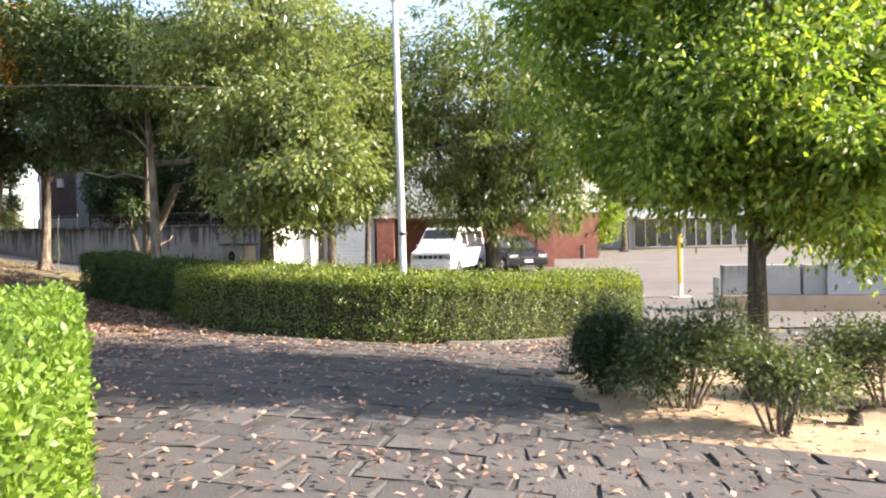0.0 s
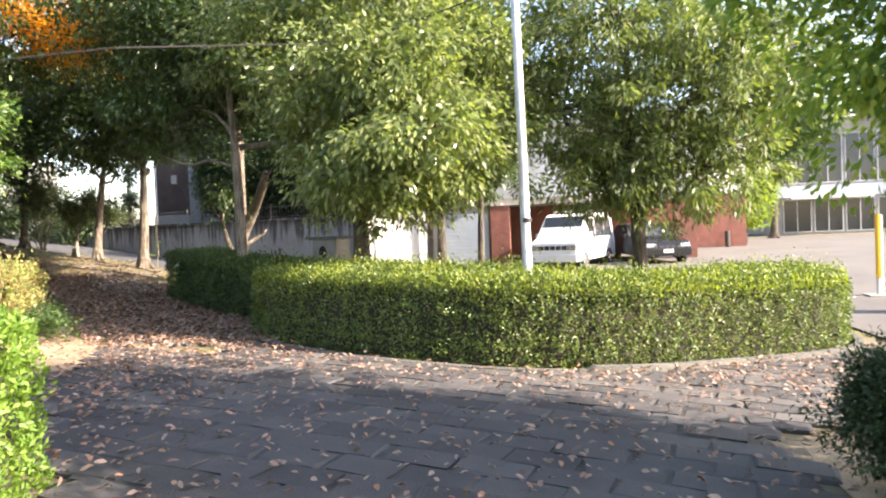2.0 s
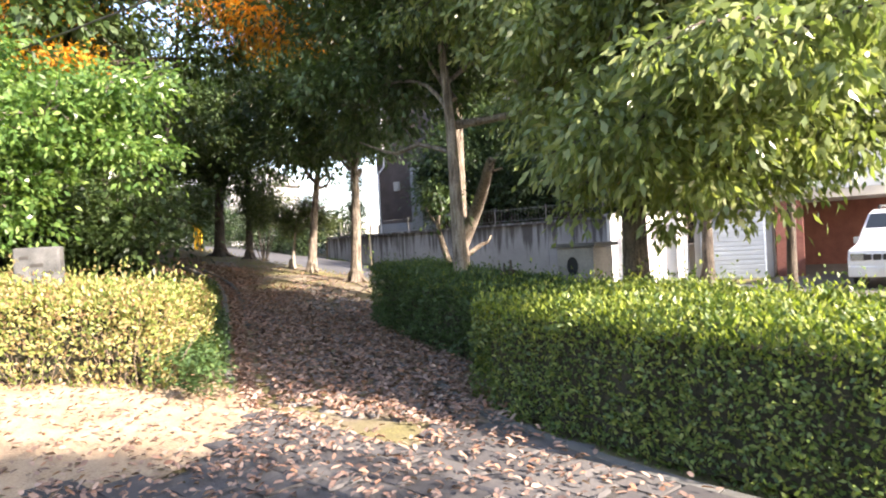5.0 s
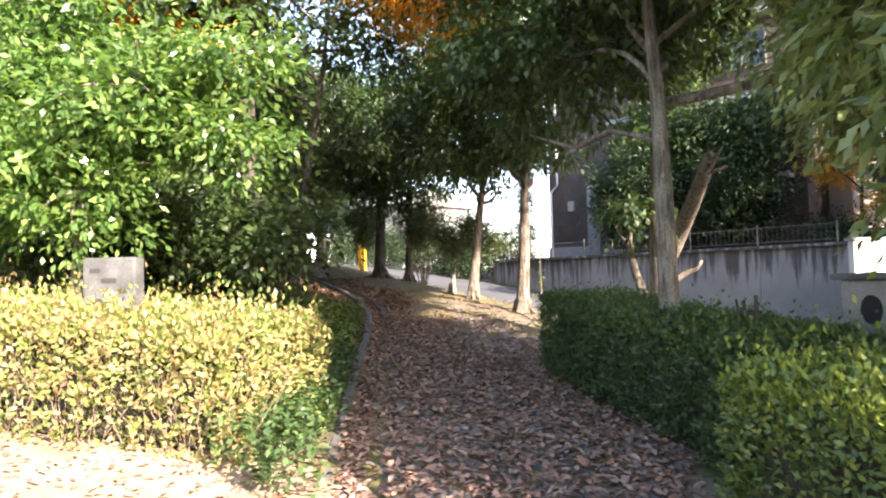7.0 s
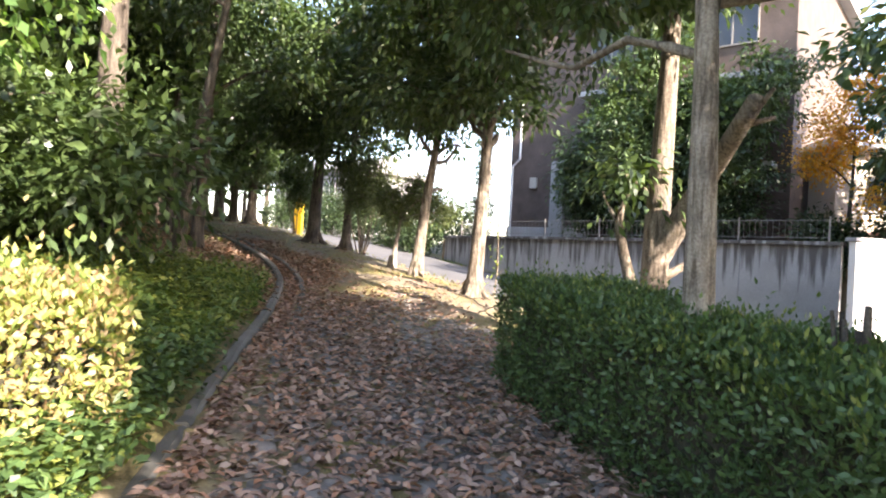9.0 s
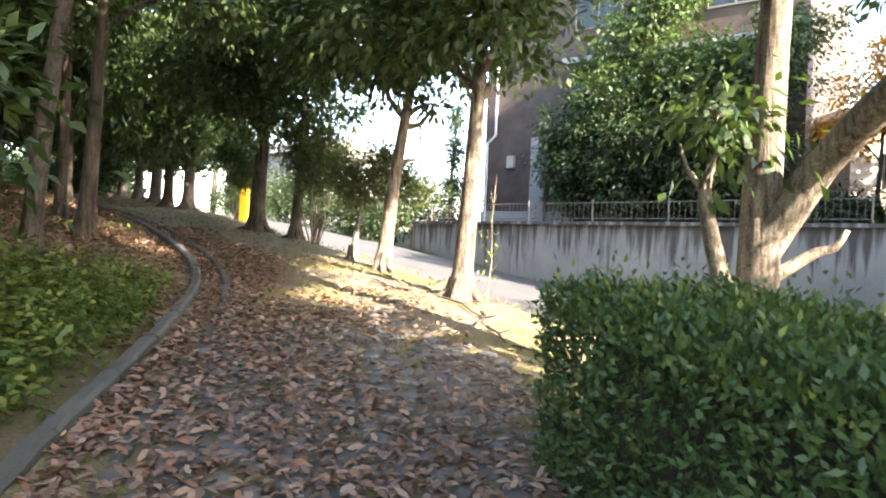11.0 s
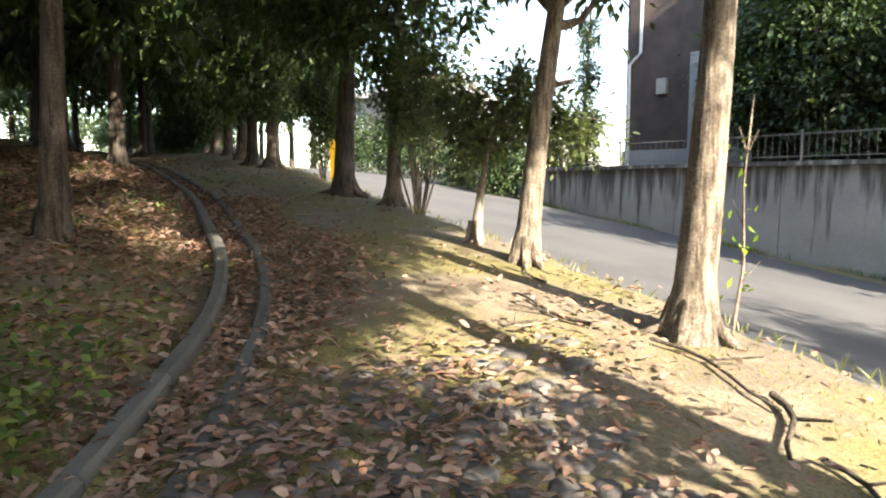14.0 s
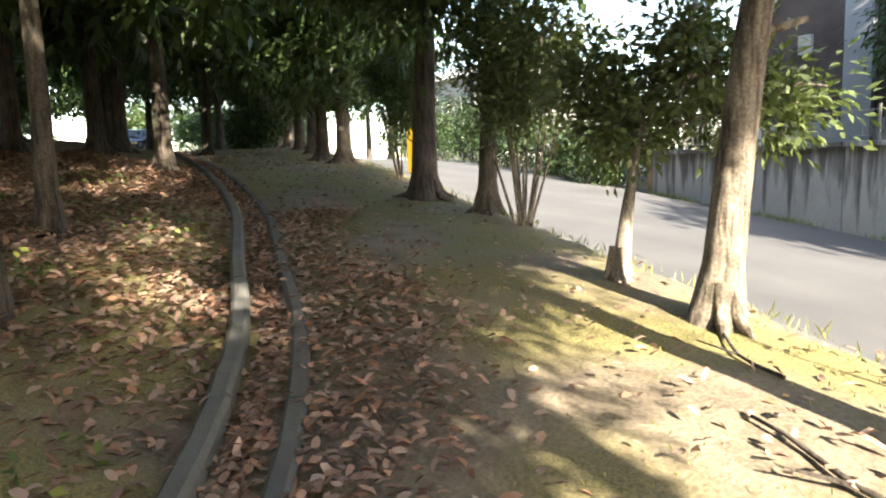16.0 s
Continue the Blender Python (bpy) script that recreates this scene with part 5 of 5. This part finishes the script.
    for u in (0.3, 1.9, 3.5, 5.2):
        for w in (1.0, 3.6):
            f = part("window", Shape().box((u, -0.06, w), (u + 0.8, -0.044, w + 1.1), 0.0, m), M_GLASS, h)
            part("frame", Shape().box((u - 0.05, -0.09, w - 0.07), (u + 0.85, -0.062, w - 0.004), 0.004, m).box((u + 0.37, -0.08, w), (u + 0.43, -0.062, w + 1.1), 0.004, m), M_WHITE, f)


cream_house()
# far houses closing the views between trees
for i, (x, y, w, d, hh, mt) in enumerate(((-50, 47, 10, 9, 6.0, M_GREYP), (-8, 62, 14, 10, 9, M_GREYP), (30, 50, 12, 10, 7, M_CREAM))):
    z = float(land(x, y)) - 0.3
    h = thing("house", (x, y, z), ("white rendered house across the street" if mt is M_WHITE else "plain two-storey house in the distance"), "house")
    part("wall", Shape().box((x - w / 2, y, z), (x + w / 2, y + d, z + hh)), mt, h)
    part("roof", Shape().add([(x - w / 2 - 0.4, y - 0.4, z + hh), (x + w / 2 + 0.4, y - 0.4, z + hh), (x + w / 2 + 0.4, y + d + 0.4, z + hh), (x - w / 2 - 0.4, y + d + 0.4, z + hh), (x - w / 2 - 0.4, y + d / 2, z + hh + 1.6), (x + w / 2 + 0.4, y + d / 2, z + hh + 1.6)], [(0, 1, 5, 4), (2, 3, 4, 5), (1, 2, 5), (3, 0, 4), (0, 3, 2, 1)]), M_GREYP, h)
    for st in range(2):
        for k in range(3):
            xx = x - w / 2 + 0.8 + k * (w - 1.2) / 3
            window(h, (xx, z + 0.9 + st * 2.8), (xx + 1.4, z + 2.1 + st * 2.8), y)

# ---- small things ----


def stone_house():
    x, y = -4.75, 15.25
    h = thing("garden_shelter", (x, y, float(land(x, y))), "small grey concrete garden shelter with a dark round opening", "garden ornament", turn=0)
    m = Matrix.Translation((x, y, float(land(x, y)))) @ pose(0, 0, 0.1, 0, 0, -16)
    part("plinth", Shape().box((-0.26, -0.22, -0.15), (0.26, 0.22, 0.95), 0.02, m), M_STONE, h)
    part("body", Shape().box((-0.28, -0.24, 0.954), (0.28, 0.24, 1.5), 0.015, m), M_SHELTER, h)
    part("roof", Shape().box((-0.34, -0.3, 1.504), (0.34, 0.3, 1.56), 0.02, m), M_STONE, h)
    th = np.arange(20) * 2 * math.pi / 20
    ring = [tuple(m @ Vector((-0.04 + 0.085 * math.cos(a), -0.248, 1.26 + 0.12 * math.sin(a)))) for a in th]
    back = [tuple(m @ Vector((-0.04 + 0.085 * math.cos(a), -0.232, 1.26 + 0.12 * math.sin(a)))) for a in th]
    # Flat disc on the front, painted black for the shade inside the hole.
    part("opening", Shape().add(ring + back, [tuple(range(20))] + [(i, (i + 1) % 20, 20 + (i + 1) % 20, 20 + i) for i in range(20)]), plain("hollow_shade_black", (0.01, 0.01, 0.01), 0.9), h)


stone_house()


def stone_marker():
    x, y = -9.98, 11.02
    z = float(land(x, y))
    h = thing("stone_marker", (x, y, z), "upright grey granite slab among the shrubs", "stone marker")
    m = Matrix.Translation((x, y, z)) @ pose(0, 0, 0, 0, 0, 40)
    part("slab", Shape().box((-0.25, -0.08, -0.1), (0.25, 0.08, 1.7 - z), 0.025, m), M_STONE, h)
    for k, (u, w) in enumerate(((-0.13, 0.1), (0.0, 0.14), (0.13, 0.09), (-0.06, 0.16), (0.1, 0.12))):
        v = 1.58 - z - 0.09 * k
        part("carved_line", Shape().box((u - w / 2, -0.084, v - 0.02), (u + w / 2, -0.078, v + 0.02), 0.0, m), M_IRON, h, "dark worn lettering")


stone_marker()


def stump(x, y, hgt, label):
    h = thing("stump", put(x, y), label, "tree stump")
    o = np.array(put(x, y))
    s = Shape().tube(o + np.array([[0, 0, -0.05], [0.02, 0, hgt * 0.5], [0.0, 0.03, hgt * 0.93]]), [0.1, 0.06, 0.04], 9)
    for k in range(6):
        d = R.normal(size=2) * 0.13
        u, w = R.uniform(0.45, 0.8), R.uniform(0.85, 1.1)
        part("cut_branch", Shape().tube(o + np.array([[0, 0, hgt * u], [d[0] * 0.8, d[1] * 0.8, hgt * (u + w) / 2], [d[0], d[1], hgt * w]]), np.array([0.03, 0.026, 0.018]) * R.uniform(0.6, 1.1), 7), M_BARKD, h, smooth=True)
    part("wood", s, M_BARKD, h, smooth=True)


stump(-5.8, 15.15, 1.35, "dark pruned stump with short cut branches")
stump(3.75, 6.05, 0.3, "small cut stump with pale sawn wood on the soil")


def sapling():
    o = np.array(put(-12.3, 20.9))
    h = thing("sapling", tuple(o), "thin bare sapling with a few yellow-green leaves", "sapling")
    part("stem", Shape().tube(o + np.array([[0, 0, -0.03], [0.05, 0.02, 0.5], [0.02, 0.03, 1.1], [0.06, 0.05, 1.75]]), [0.014, 0.012, 0.009, 0.004], 6), M_BARK, h, smooth=True)
    for z, d in ((0.35, (0.12, 0.05)), (0.8, (-0.1, 0.04)), (1.3, (0.1, -0.05)), (1.35, (-0.08, 0.06))):
        part("twig", Shape().tube(o + np.array([[0.03, 0.02, z], [0.03 + d[0], 0.02 + d[1], z + 0.18]]), [0.006, 0.003], 5), M_BARK, h)
    k = 26
    p = o + np.column_stack([R.normal(size=k) * 0.09, R.normal(size=k) * 0.09, R.uniform(0.15, 1.45, k)])
    part("leaf_tuft", leaf_mesh("sapling_leaves", p, unit(k), unit(k) + [0, 0, 0.6], 0.09, 0.045), M_LGINKGO, h, kind="stuff")


sapling()


def stick(x, y, turn, length, r, label):
    h = thing("fallen_branch", put(x, y), label, "branch")
    o = np.array(put(x, y, 0.02))
    d = np.array([math.cos(radians(turn)), math.sin(radians(turn)), 0])
    n = np.array([-d[1], d[0], 0])
    pts = [o + d * length * t + n * length * 0.08 * math.sin(5 * t) for t in np.linspace(0, 1, 6)]
    for q in pts:
        q[2] = float(land(q[0], q[1])) + r * 0.9 + 0.015
    part("stem", Shape().tube(pts, np.linspace(r, r * 0.5, 6), 6), M_BARKD, h, smooth=True)
    part("fork", Shape().tube([pts[2], pts[2] + (d + n) * length * 0.2 + [0, 0, 0.05]], [r * 0.6, r * 0.3], 5), M_BARKD, h)


for x, y, tn, ln, r in ((-11.6, 19.7, -60, 0.7, 0.035), (-11.2, 19.2, -30, 0.5, 0.025), (-12.9, 19.9, 170, 0.9, 0.03), (-12.5, 20.0, -20, 1.1, 0.025), (-13.9, 20.7, 150, 0.8, 0.02), (-10.7, 18.9, 10, 0.4, 0.02), (-13.3, 19.4, 80, 0.3, 0.015)):
    stick(x, y, tn, ln, r * 0.65, "dark fallen branch lying on the dry verge")


def gutter():
    g = thing("drain_channel", (*GUTTER[60], float(land(*GUTTER[60]))), "curving concrete drain channel filled with fallen leaves", "drain", kind="structure")

    def run(a, b, h0, step, mat, sink=0.0):
        A, B = offset_line(GUTTER, a), offset_line(GUTTER, b)
        for i in range(0, len(GUTTER) - step, step):
            j = min(i + step, len(GUTTER) - 1)
            s = Shape()
            rows = []
            for k in range(i, j + 1, 2):
                ea = 0.006 if k == i else (-0.006 if k >= j - 1 else 0)
                t = GUTTER[min(k + 1, len(GUTTER) - 1)] - GUTTER[k - 1 if k else 0]
                t = t / np.linalg.norm(t) * ea
                pa, pb = A[k] + t, B[k] + t
                zt = float(land(*GUTTER[k])) + 0.015 + h0 * float(smooth01(10, 55, k)) - sink * (1 - float(smooth01(75, 105, k))) + R.normal() * 0.007
                pm = pa * 0.8 + pb * 0.2, pa * 0.2 + pb * 0.8
                rows.append([(*pa, zt - 0.3), (*pa, zt - 0.025), (*pm[0], zt), (*pm[1], zt), (*pb, zt - 0.025), (*pb, zt - 0.3)])
            v = np.array(rows)
            c = 6
            f = [(r * c + q, r * c + q + 1, (r + 1) * c + q + 1, (r + 1) * c + q) for r in range(len(rows) - 1) for q in range(c - 1)]
            f += [tuple(range(c)), tuple(range((len(rows) - 1) * c, len(rows) * c))]
            part("kerb_stone", s.add(v.reshape(-1, 3), f), mat, g)

    # the line runs away from the plaza, so its left is the bank side
    run(0.37, 0.25, 0.10, 10, M_KERB)
    run(0.0, -0.11, 0.05, 10, M_KERBD, 0.06)


gutter()
# kerb along the foot of the clipped hedge
_k = thing("kerb", put(1.5, 11.9), "low pale concrete kerb round the planted island", "kerb", kind="structure")
_line = offset_line(spline([(-5.75, 13.15), (-4.6, 12.15), (-3.4, 11.45), (-2.2, 11.05), (-0.9, 10.95), (0.5, 11.4), (1.9, 12.35), (3.2, 13.25), (4.05, 14.05), (4.4, 15.2)], 0.1), -0.2)
for i in range(0, len(_line) - 6, 6):
    s, rows = Shape(), []
    seg = _line[i:i + 7].copy()
    t = (seg[-1] - seg[0]) / np.linalg.norm(seg[-1] - seg[0])
    seg[0], seg[-1] = seg[0] + t * 0.008, seg[-1] - t * 0.008
    nrm = np.array([-t[1], t[0]])
    for q in seg:
        zz = float(land(*q))
        h = 0.1 if q[0] > 0 else 0.05
        rows.append([(*(q - nrm * 0.06), zz - 0.1), (*(q - nrm * 0.05), zz + h), (*(q + nrm * 0.06), zz + h), (*(q + nrm * 0.06), zz - 0.1)])
    f = [(r * 4 + c, r * 4 + c + 1, (r + 1) * 4 + c + 1, (r + 1) * 4 + c) for r in range(len(rows) - 1) for c in range(3)] + [(0, 1, 2, 3), tuple(range(4 * len(rows) - 4, 4 * len(rows)))]
    part("kerb_stone", s.add(np.array(rows).reshape(-1, 3), f), M_KERB, _k)

# ---- paving stones, cobbles, fallen leaves, grass ----
_island = np.array([(-9.05, 16.35), (-8.1, 15.65), (-7.0, 14.95), (-6.1, 14.3), (-5.75, 13.15), (-4.6, 12.15), (-3.4, 11.45), (-2.2, 11.05), (-0.9, 10.95), (0.5, 11.4), (1.9, 12.35), (3.2, 13.25), (4.05, 14.05), (12, 15)])


def outside_island(x, y, gap=0.25):
    return (y < np.interp(x, _island[:, 0], _island[:, 1]) - gap) | (x < -9.3)


def in_bed(x, y):
    return (x > 1.35 + 0.35 * (y - 5.3) * (y < 5.3) * -1) & (y > 5.05 - 0.24 * (x - 2.5)) & (y < 8.6 + 0.35 * (x - 1.5))


def on_plaza(x, y):
    mouth = (y < 11.4 - 0.25 * (x + 7)) | (x > -4.9)
    return outside_island(x, y, 0.3) & mouth & ~in_bed(x, y) & (x > -9 + 0.0 * y) & ~((x < -1.2 - 0.5 * (y - 1.8)) & (y < 6.6)) & (y < 14.5) & ~((x < -6.3 - 0.25 * np.sin(y * 3)) & (y > 8.8 + 0.2 * np.sin(x * 2.2)))


def rock(w, d, h, top=0.8, jig=0.015, seg=1):
    """A worn block with uneven edges."""
    v = []
    for z, k in ((-0.06, 1.0), (h * 0.55, 1.0), (h, top)):
        for sx, sy in ((-1, -1), (1, -1), (1, 1), (-1, 1)):
            v.append((sx * w / 2 * k + R.normal() * jig, sy * d / 2 * k + R.normal() * jig, z + R.normal() * jig * 0.25))
    f = [(8, 9, 10, 11)] + [(i + b, (i + 1) % 4 + b, (i + 1) % 4 + b + 4, i + b + 4) for b in (0, 4) for i in range(4)]
    return np.array(v), f


def tilt(x, y):
    e = 0.1
    return (float(land(x + e, y)) - float(land(x - e, y))) / (2 * e), (float(land(x, y + e)) - float(land(x, y - e))) / (2 * e)


def paving():
    plaza = thing("paving", put(0, 6), "rough grey-brown stone paving with open joints", "paving", kind="structure")
    bed = part("mortar", sheet(np.arange(-9, 12, 0.25), np.arange(-5, 15, 0.25), lambda x, y: land(x, y) + 0.029, on_plaza), M_JOINT, plaza, "earth in the joints")
    shapes = [rock(0.515, 0.305, 0.036, 0.94, 0.016) for _ in range(10)]
    meshes = []
    for v, f in shapes:
        me = Shape().add(v, f).mesh("paving_stone")
        me.materials.append(M_PAVER)
        meshes.append(me)
    rest, a = Shape(), radians(-13)
    ca, sa = math.cos(a), math.sin(a)
    near = 0
    root = np.array(put(0, 6))
    for j in range(-30, 60):
        for i in range(-36, 36):
            u, w = (i + (0.5 if j % 2 else 0.0)) * 0.53 + R.normal() * 0.01, j * 0.32
            x, y = u * ca - w * sa, u * sa + w * ca
            if not (-9 < x < 11 and -4 < y < 15) or not bool(on_plaza(x, y)):
                continue
            gx, gy = tilt(x, y)
            z = float(land(x, y)) + 0.006 + R.normal() * 0.004
            m = R.randint(10)
            turn = a + R.normal() * 0.02
            if -3.6 < x < 3.4 and 2.6 < y < 8.6 and near < 300:
                near += 1
                o = part("paving_stone", meshes[m], M_PAVER, plaza, local=True)
                o.location = (x - root[0], y - root[1], z - root[2])
                o.rotation_euler = (math.atan(gy), -math.atan(gx), turn)
            else:
                v, f = shapes[m]
                c, s = math.cos(turn), math.sin(turn)
                q = np.column_stack([v[:, 0] * c - v[:, 1] * s, v[:, 0] * s + v[:, 1] * c, v[:, 2]])
                q[:, 2] += q[:, 0] * gx + q[:, 1] * gy
                rest.add(q + [x, y, z], f)
    part("paving_stones_further_off", rest, M_PAVERS, plaza, kind="stuff")


paving()
_b = part("soil_bed", sheet(np.arange(1, 12, 0.2), np.arange(3, 12, 0.2), lambda x, y: land(x, y) + 0.006 + 0.07 * smooth01(0.0, 0.9, y - 5.05 + 0.24 * (x - 2.5)) * smooth01(0, 0.8, x - 1.4) + rough(x, y, 0.012, 4.3), in_bed), M_SAND, smooth=True)
tagged(_b, "bare dry sandy soil bed", "soil", kind="structure")

_b = part("soil_bed", sheet(np.arange(-12.4, -6.0, 0.15), np.arange(7.8, 11.7, 0.15), lambda x, y: land(x, y) + 0.022 + rough(x, y, 0.01, 5.1), lambda x, y: (left_of_gutter(x, y) > 0.0) | (y < 10.9)), M_SAND, smooth=True)
tagged(_b, "bare pale soil at the foot of the azalea hedge", "soil", kind="structure")


def on_path(x, y):
    d = -left_of_gutter(x, y)
    return (d > 0.12) & (d < 2.9 - 0.75 * smooth01(-10.6, -11.8, x)) & outside_island(x, y, 0.1) & ~on_plaza(x, y) & (x > -13.3 + 0.3 * (d - 1.5)) & (x < -4)


def cobbles():
    root = thing("cobbled_path", put(-8, 14), "path of dark rounded cobbles under fallen leaves", "path", kind="structure")
    base = np.array(put(-8, 14))
    kinds = []
    for _ in range(9):
        r = R.uniform(0.065, 0.125)
        th = np.arange(8) * math.pi / 4 + R.uniform(0, 1)
        k = R.uniform(0.72, 1.2, 8)
        v = [(r * k[q] * f * math.cos(th[q]), r * k[q] * f * math.sin(th[q]), h) for f, h in ((1.0, -0.02), (0.93, 0.014), (0.66, 0.027)) for q in range(8)] + [(0, 0, 0.03)]
        kinds.append((np.array(v), [(b + q, b + (q + 1) % 8, b + 8 + (q + 1) % 8, b + 8 + q) for b in (0, 8) for q in range(8)] + [(16 + q, 16 + (q + 1) % 8, 24) for q in range(8)]))
    meshes = [Shape().add(v, f).mesh("cobble", True) for v, f in kinds]
    for me in meshes:
        me.materials.append(M_COBBLE)
    s, near = Shape(), 0
    for j in range(70):
        for i in range(75):
            x, y = -15 + i * 0.2 + (j % 2) * 0.1 + R.normal() * 0.045, 9.8 + j * 0.17 + R.normal() * 0.04
            if not bool(on_path(x, y)):
                continue
            z = float(land(x, y)) + 0.004 + R.normal() * 0.009 - 0.03 * float(smooth01(-12.0, -13.2, x))
            m = R.randint(9)
            if near < 300 and -11.6 < x < -9.2 and y > 15.6:
                near += 1
                part("cobble", meshes[m], M_COBBLE, root, local=True).location = (x - base[0], y - base[1], z - base[2])
            else:
                s.add(kinds[m][0] + [x, y, z], kinds[m][1])
    part("cobbles_further_off", s, M_COBBLE, root, smooth=True, kind="stuff")


cobbles()


def scatter(n, xr, yr, weight):
    x, y = R.uniform(*xr, n), R.uniform(*yr, n)
    k = R.uniform(0, 1, n) < weight(x, y)
    return x[k], y[k]


def litter(label, x, y, size, lift=0.012, flat=0.35):
    k = len(x)
    z = land(x, y) + lift + R.gamma(1.2, 0.012, k)
    a = R.uniform(0, 6.283, k)
    d = np.column_stack([np.cos(a), np.sin(a), R.normal(size=k) * 0.25])
    nn = np.column_stack([R.normal(size=(k, 2)) * flat, np.ones(k)])
    o = part("fallen_leaves", leaf_mesh("fallen_leaves", np.column_stack([x, y, z]), d, nn, size, size * 0.46, 0.12, True), M_LITTER)
    return tagged(o, label, "fallen leaves", kind="stuff")


def w_path(x, y):
    d = -left_of_gutter(x, y)
    a = smooth01(0.0, 0.15, d) * (1 - 0.95 * smooth01(0.4, 0.95, d + 0.2 * np.sin(x * 1.3)) * smooth01(-12.6, -13.9, x)) * outside_island(x, y, -0.3)
    thin = smooth01(-9.0, -10.6, x) * smooth01(0.9, 1.7, d + 0.25 * np.sin(y * 3))
    return a * (1 - 0.95 * smooth01(2.2, 3.3, d + 0.3 * np.sin(y * 2)) * (x < -9.3)) * (1 - 0.72 * thin) * ~on_plaza(x, y)


litter("dry brown leaves thick on the cobbled path", *scatter(90000, (-20, -4.5), (10, 22), w_path), 0.085, 0.04)
litter("dry leaves caught on the wooded bank", *scatter(105000, (-27, -9.5), (11, 22.5), lambda x, y: smooth01(0.2, 0.4, left_of_gutter(x, y)) * (0.7 + 0.3 * np.sin(x * 0.9) * np.cos(y * 1.1)) * smooth01(-11.2, -13.2, x)), 0.09, 0.02)
_gi = R.randint(0, len(GUTTER) - 1, 8200)
_gp = offset_line(GUTTER, 0.12)[_gi] + R.normal(size=(8200, 2)) * 0.055
litter("brown leaves lying in the drain channel", _gp[:, 0], _gp[:, 1], 0.08, 0.015)
litter("scattered dry leaves on the stone paving", *scatter(44000, (-9, 8), (1.5, 13), lambda x, y: on_plaza(x, y) * (0.16 + 0.75 * smooth01(-2.5, -6.5, x) + 0.3 * smooth01(9, 11, y))), 0.075, 0.065)
litter("dry leaves on the sandy bed", *scatter(3000, (1, 9), (4.5, 11), lambda x, y: in_bed(x, y) * 0.35), 0.07, 0.08)
litter("a few leaves on the mossy verge", *scatter(46000, (-46, -9), (17, 30), lambda x, y: (beyond_row(x, y) < 0.7) * (left_of_gutter(x, y) < -0.2) * (0.13 + 0.35 * smooth01(-17, -22, x) * (0.5 + 0.5 * np.sin(x * 1.9) * np.sin(y * 2.3)))), 0.075, 0.015)
litter("dry leaves at the foot of the azalea hedge", *scatter(6000, (-12, -6), (7, 12), lambda x, y: 0.5 * (left_of_gutter(x, y) > 0) * (y > 7.5) * (x + 6 < 0)), 0.075, 0.03)


def blades(name, label, x, y, size, mat, tall, category, lift=0.0):
    k = len(x)
    z = land(x, y) + lift
    d = np.column_stack([R.normal(size=(k, 2)) * 0.45, np.full(k, 1.0)])
    o = part(name, leaf_mesh(name, np.column_stack([x, y, z]), d, unit(k) * [1, 1, 0.2], tall, size, 0.1), mat)
    return tagged(o, label, category, kind="stuff")


blades("grass", "tufts of yellowed grass along the road edge", *scatter(30000, (-36, -8), (18.5, 31), lambda x, y: smooth01(0.25, 0.6, beyond_row(x, y)) * (beyond_row(x, y) < 0.95)), 0.012, M_GRASS, 0.13, "grass")
blades("grass", "short dry grass on the verge under the trees", *scatter(150000, (-44, -8.5), (17, 30), lambda x, y: (beyond_row(x, y) < 0.6) * smooth01(-0.9, -2.2, left_of_gutter(x, y)) * (0.35 + 0.3 * np.sin(x * 1.7) * np.sin(y * 2.1)) * outside_island(x, y, -2)), 0.008, M_GRASS, 0.035, "grass")
blades("grass", "weeds along the foot of the retaining wall", *scatter(30000, (-22, -8), (28, 31.2), lambda x, y: (y > wall_y(x) - 0.35) * (y < wall_y(x)) * (0.3 + 0.3 * np.sin(x * 2.3))), 0.014, M_COVER, 0.14, "grass")


def cover(label, x, y, tall, mat=None):
    k = len(x)
    z = land(x, y) + tall * R.uniform(0.1, 1.0, k) ** 0.7
    o = part("ground_cover", leaf_mesh("ground_cover", np.column_stack([x, y, z]), unit(k) * [1, 1, 0.5], unit(k) * 0.6 + [0, 0, 0.9], 0.075, 0.04), mat or M_COVER)
    return tagged(o, label, "ground cover", kind="stuff")


cover("low leafy ground cover on the shady bank", *scatter(150000, (-14.2, -7.2), (9.5, 17.2), lambda x, y: smooth01(0.35, 0.55, left_of_gutter(x, y)) * (left_of_gutter(x, y) < 4.5) * (0.9 - 0.8 * smooth01(-12.4, -14.0, x)) * ((y > 11.9) | (x < -10))), 0.3)
cover("patches of low weeds among the leaves", *scatter(14000, (-24, -12.5), (11, 20), lambda x, y: (left_of_gutter(x, y) > 0.5) * (np.sin(x * 2.1 + 1) * np.sin(y * 1.9) > 0.35) * 0.6), 0.14)
# These weeds use the darkened leaf in place of shade falling on them.
cover("leafy weeds between azalea hedge and drain channel, darkened for shade", *scatter(26000, (-10.2, -7.2), (11.0, 14.2), lambda x, y: smooth01(0.22, 0.4, left_of_gutter(x, y)) * (left_of_gutter(x, y) < 1.25) * (0.35 + 0.3 * np.sin(x * 6) * np.sin(y * 5))), 0.42, M_LHEDGE2)

# wiring in the trees
_w = thing("overhead_cable", (-6, 10, 4.6), "thin overhead cable running into the trees", "cable")
part("wire", Shape().tube([(-14, 11.5, 4.3), (-10, 11.2, 4.15), (-6.2, 11.0, 4.12), (-3.2, 12.6, 4.35), (-0.83, 12.3, 4.9)], 0.012, 5), M_IRON, _w)
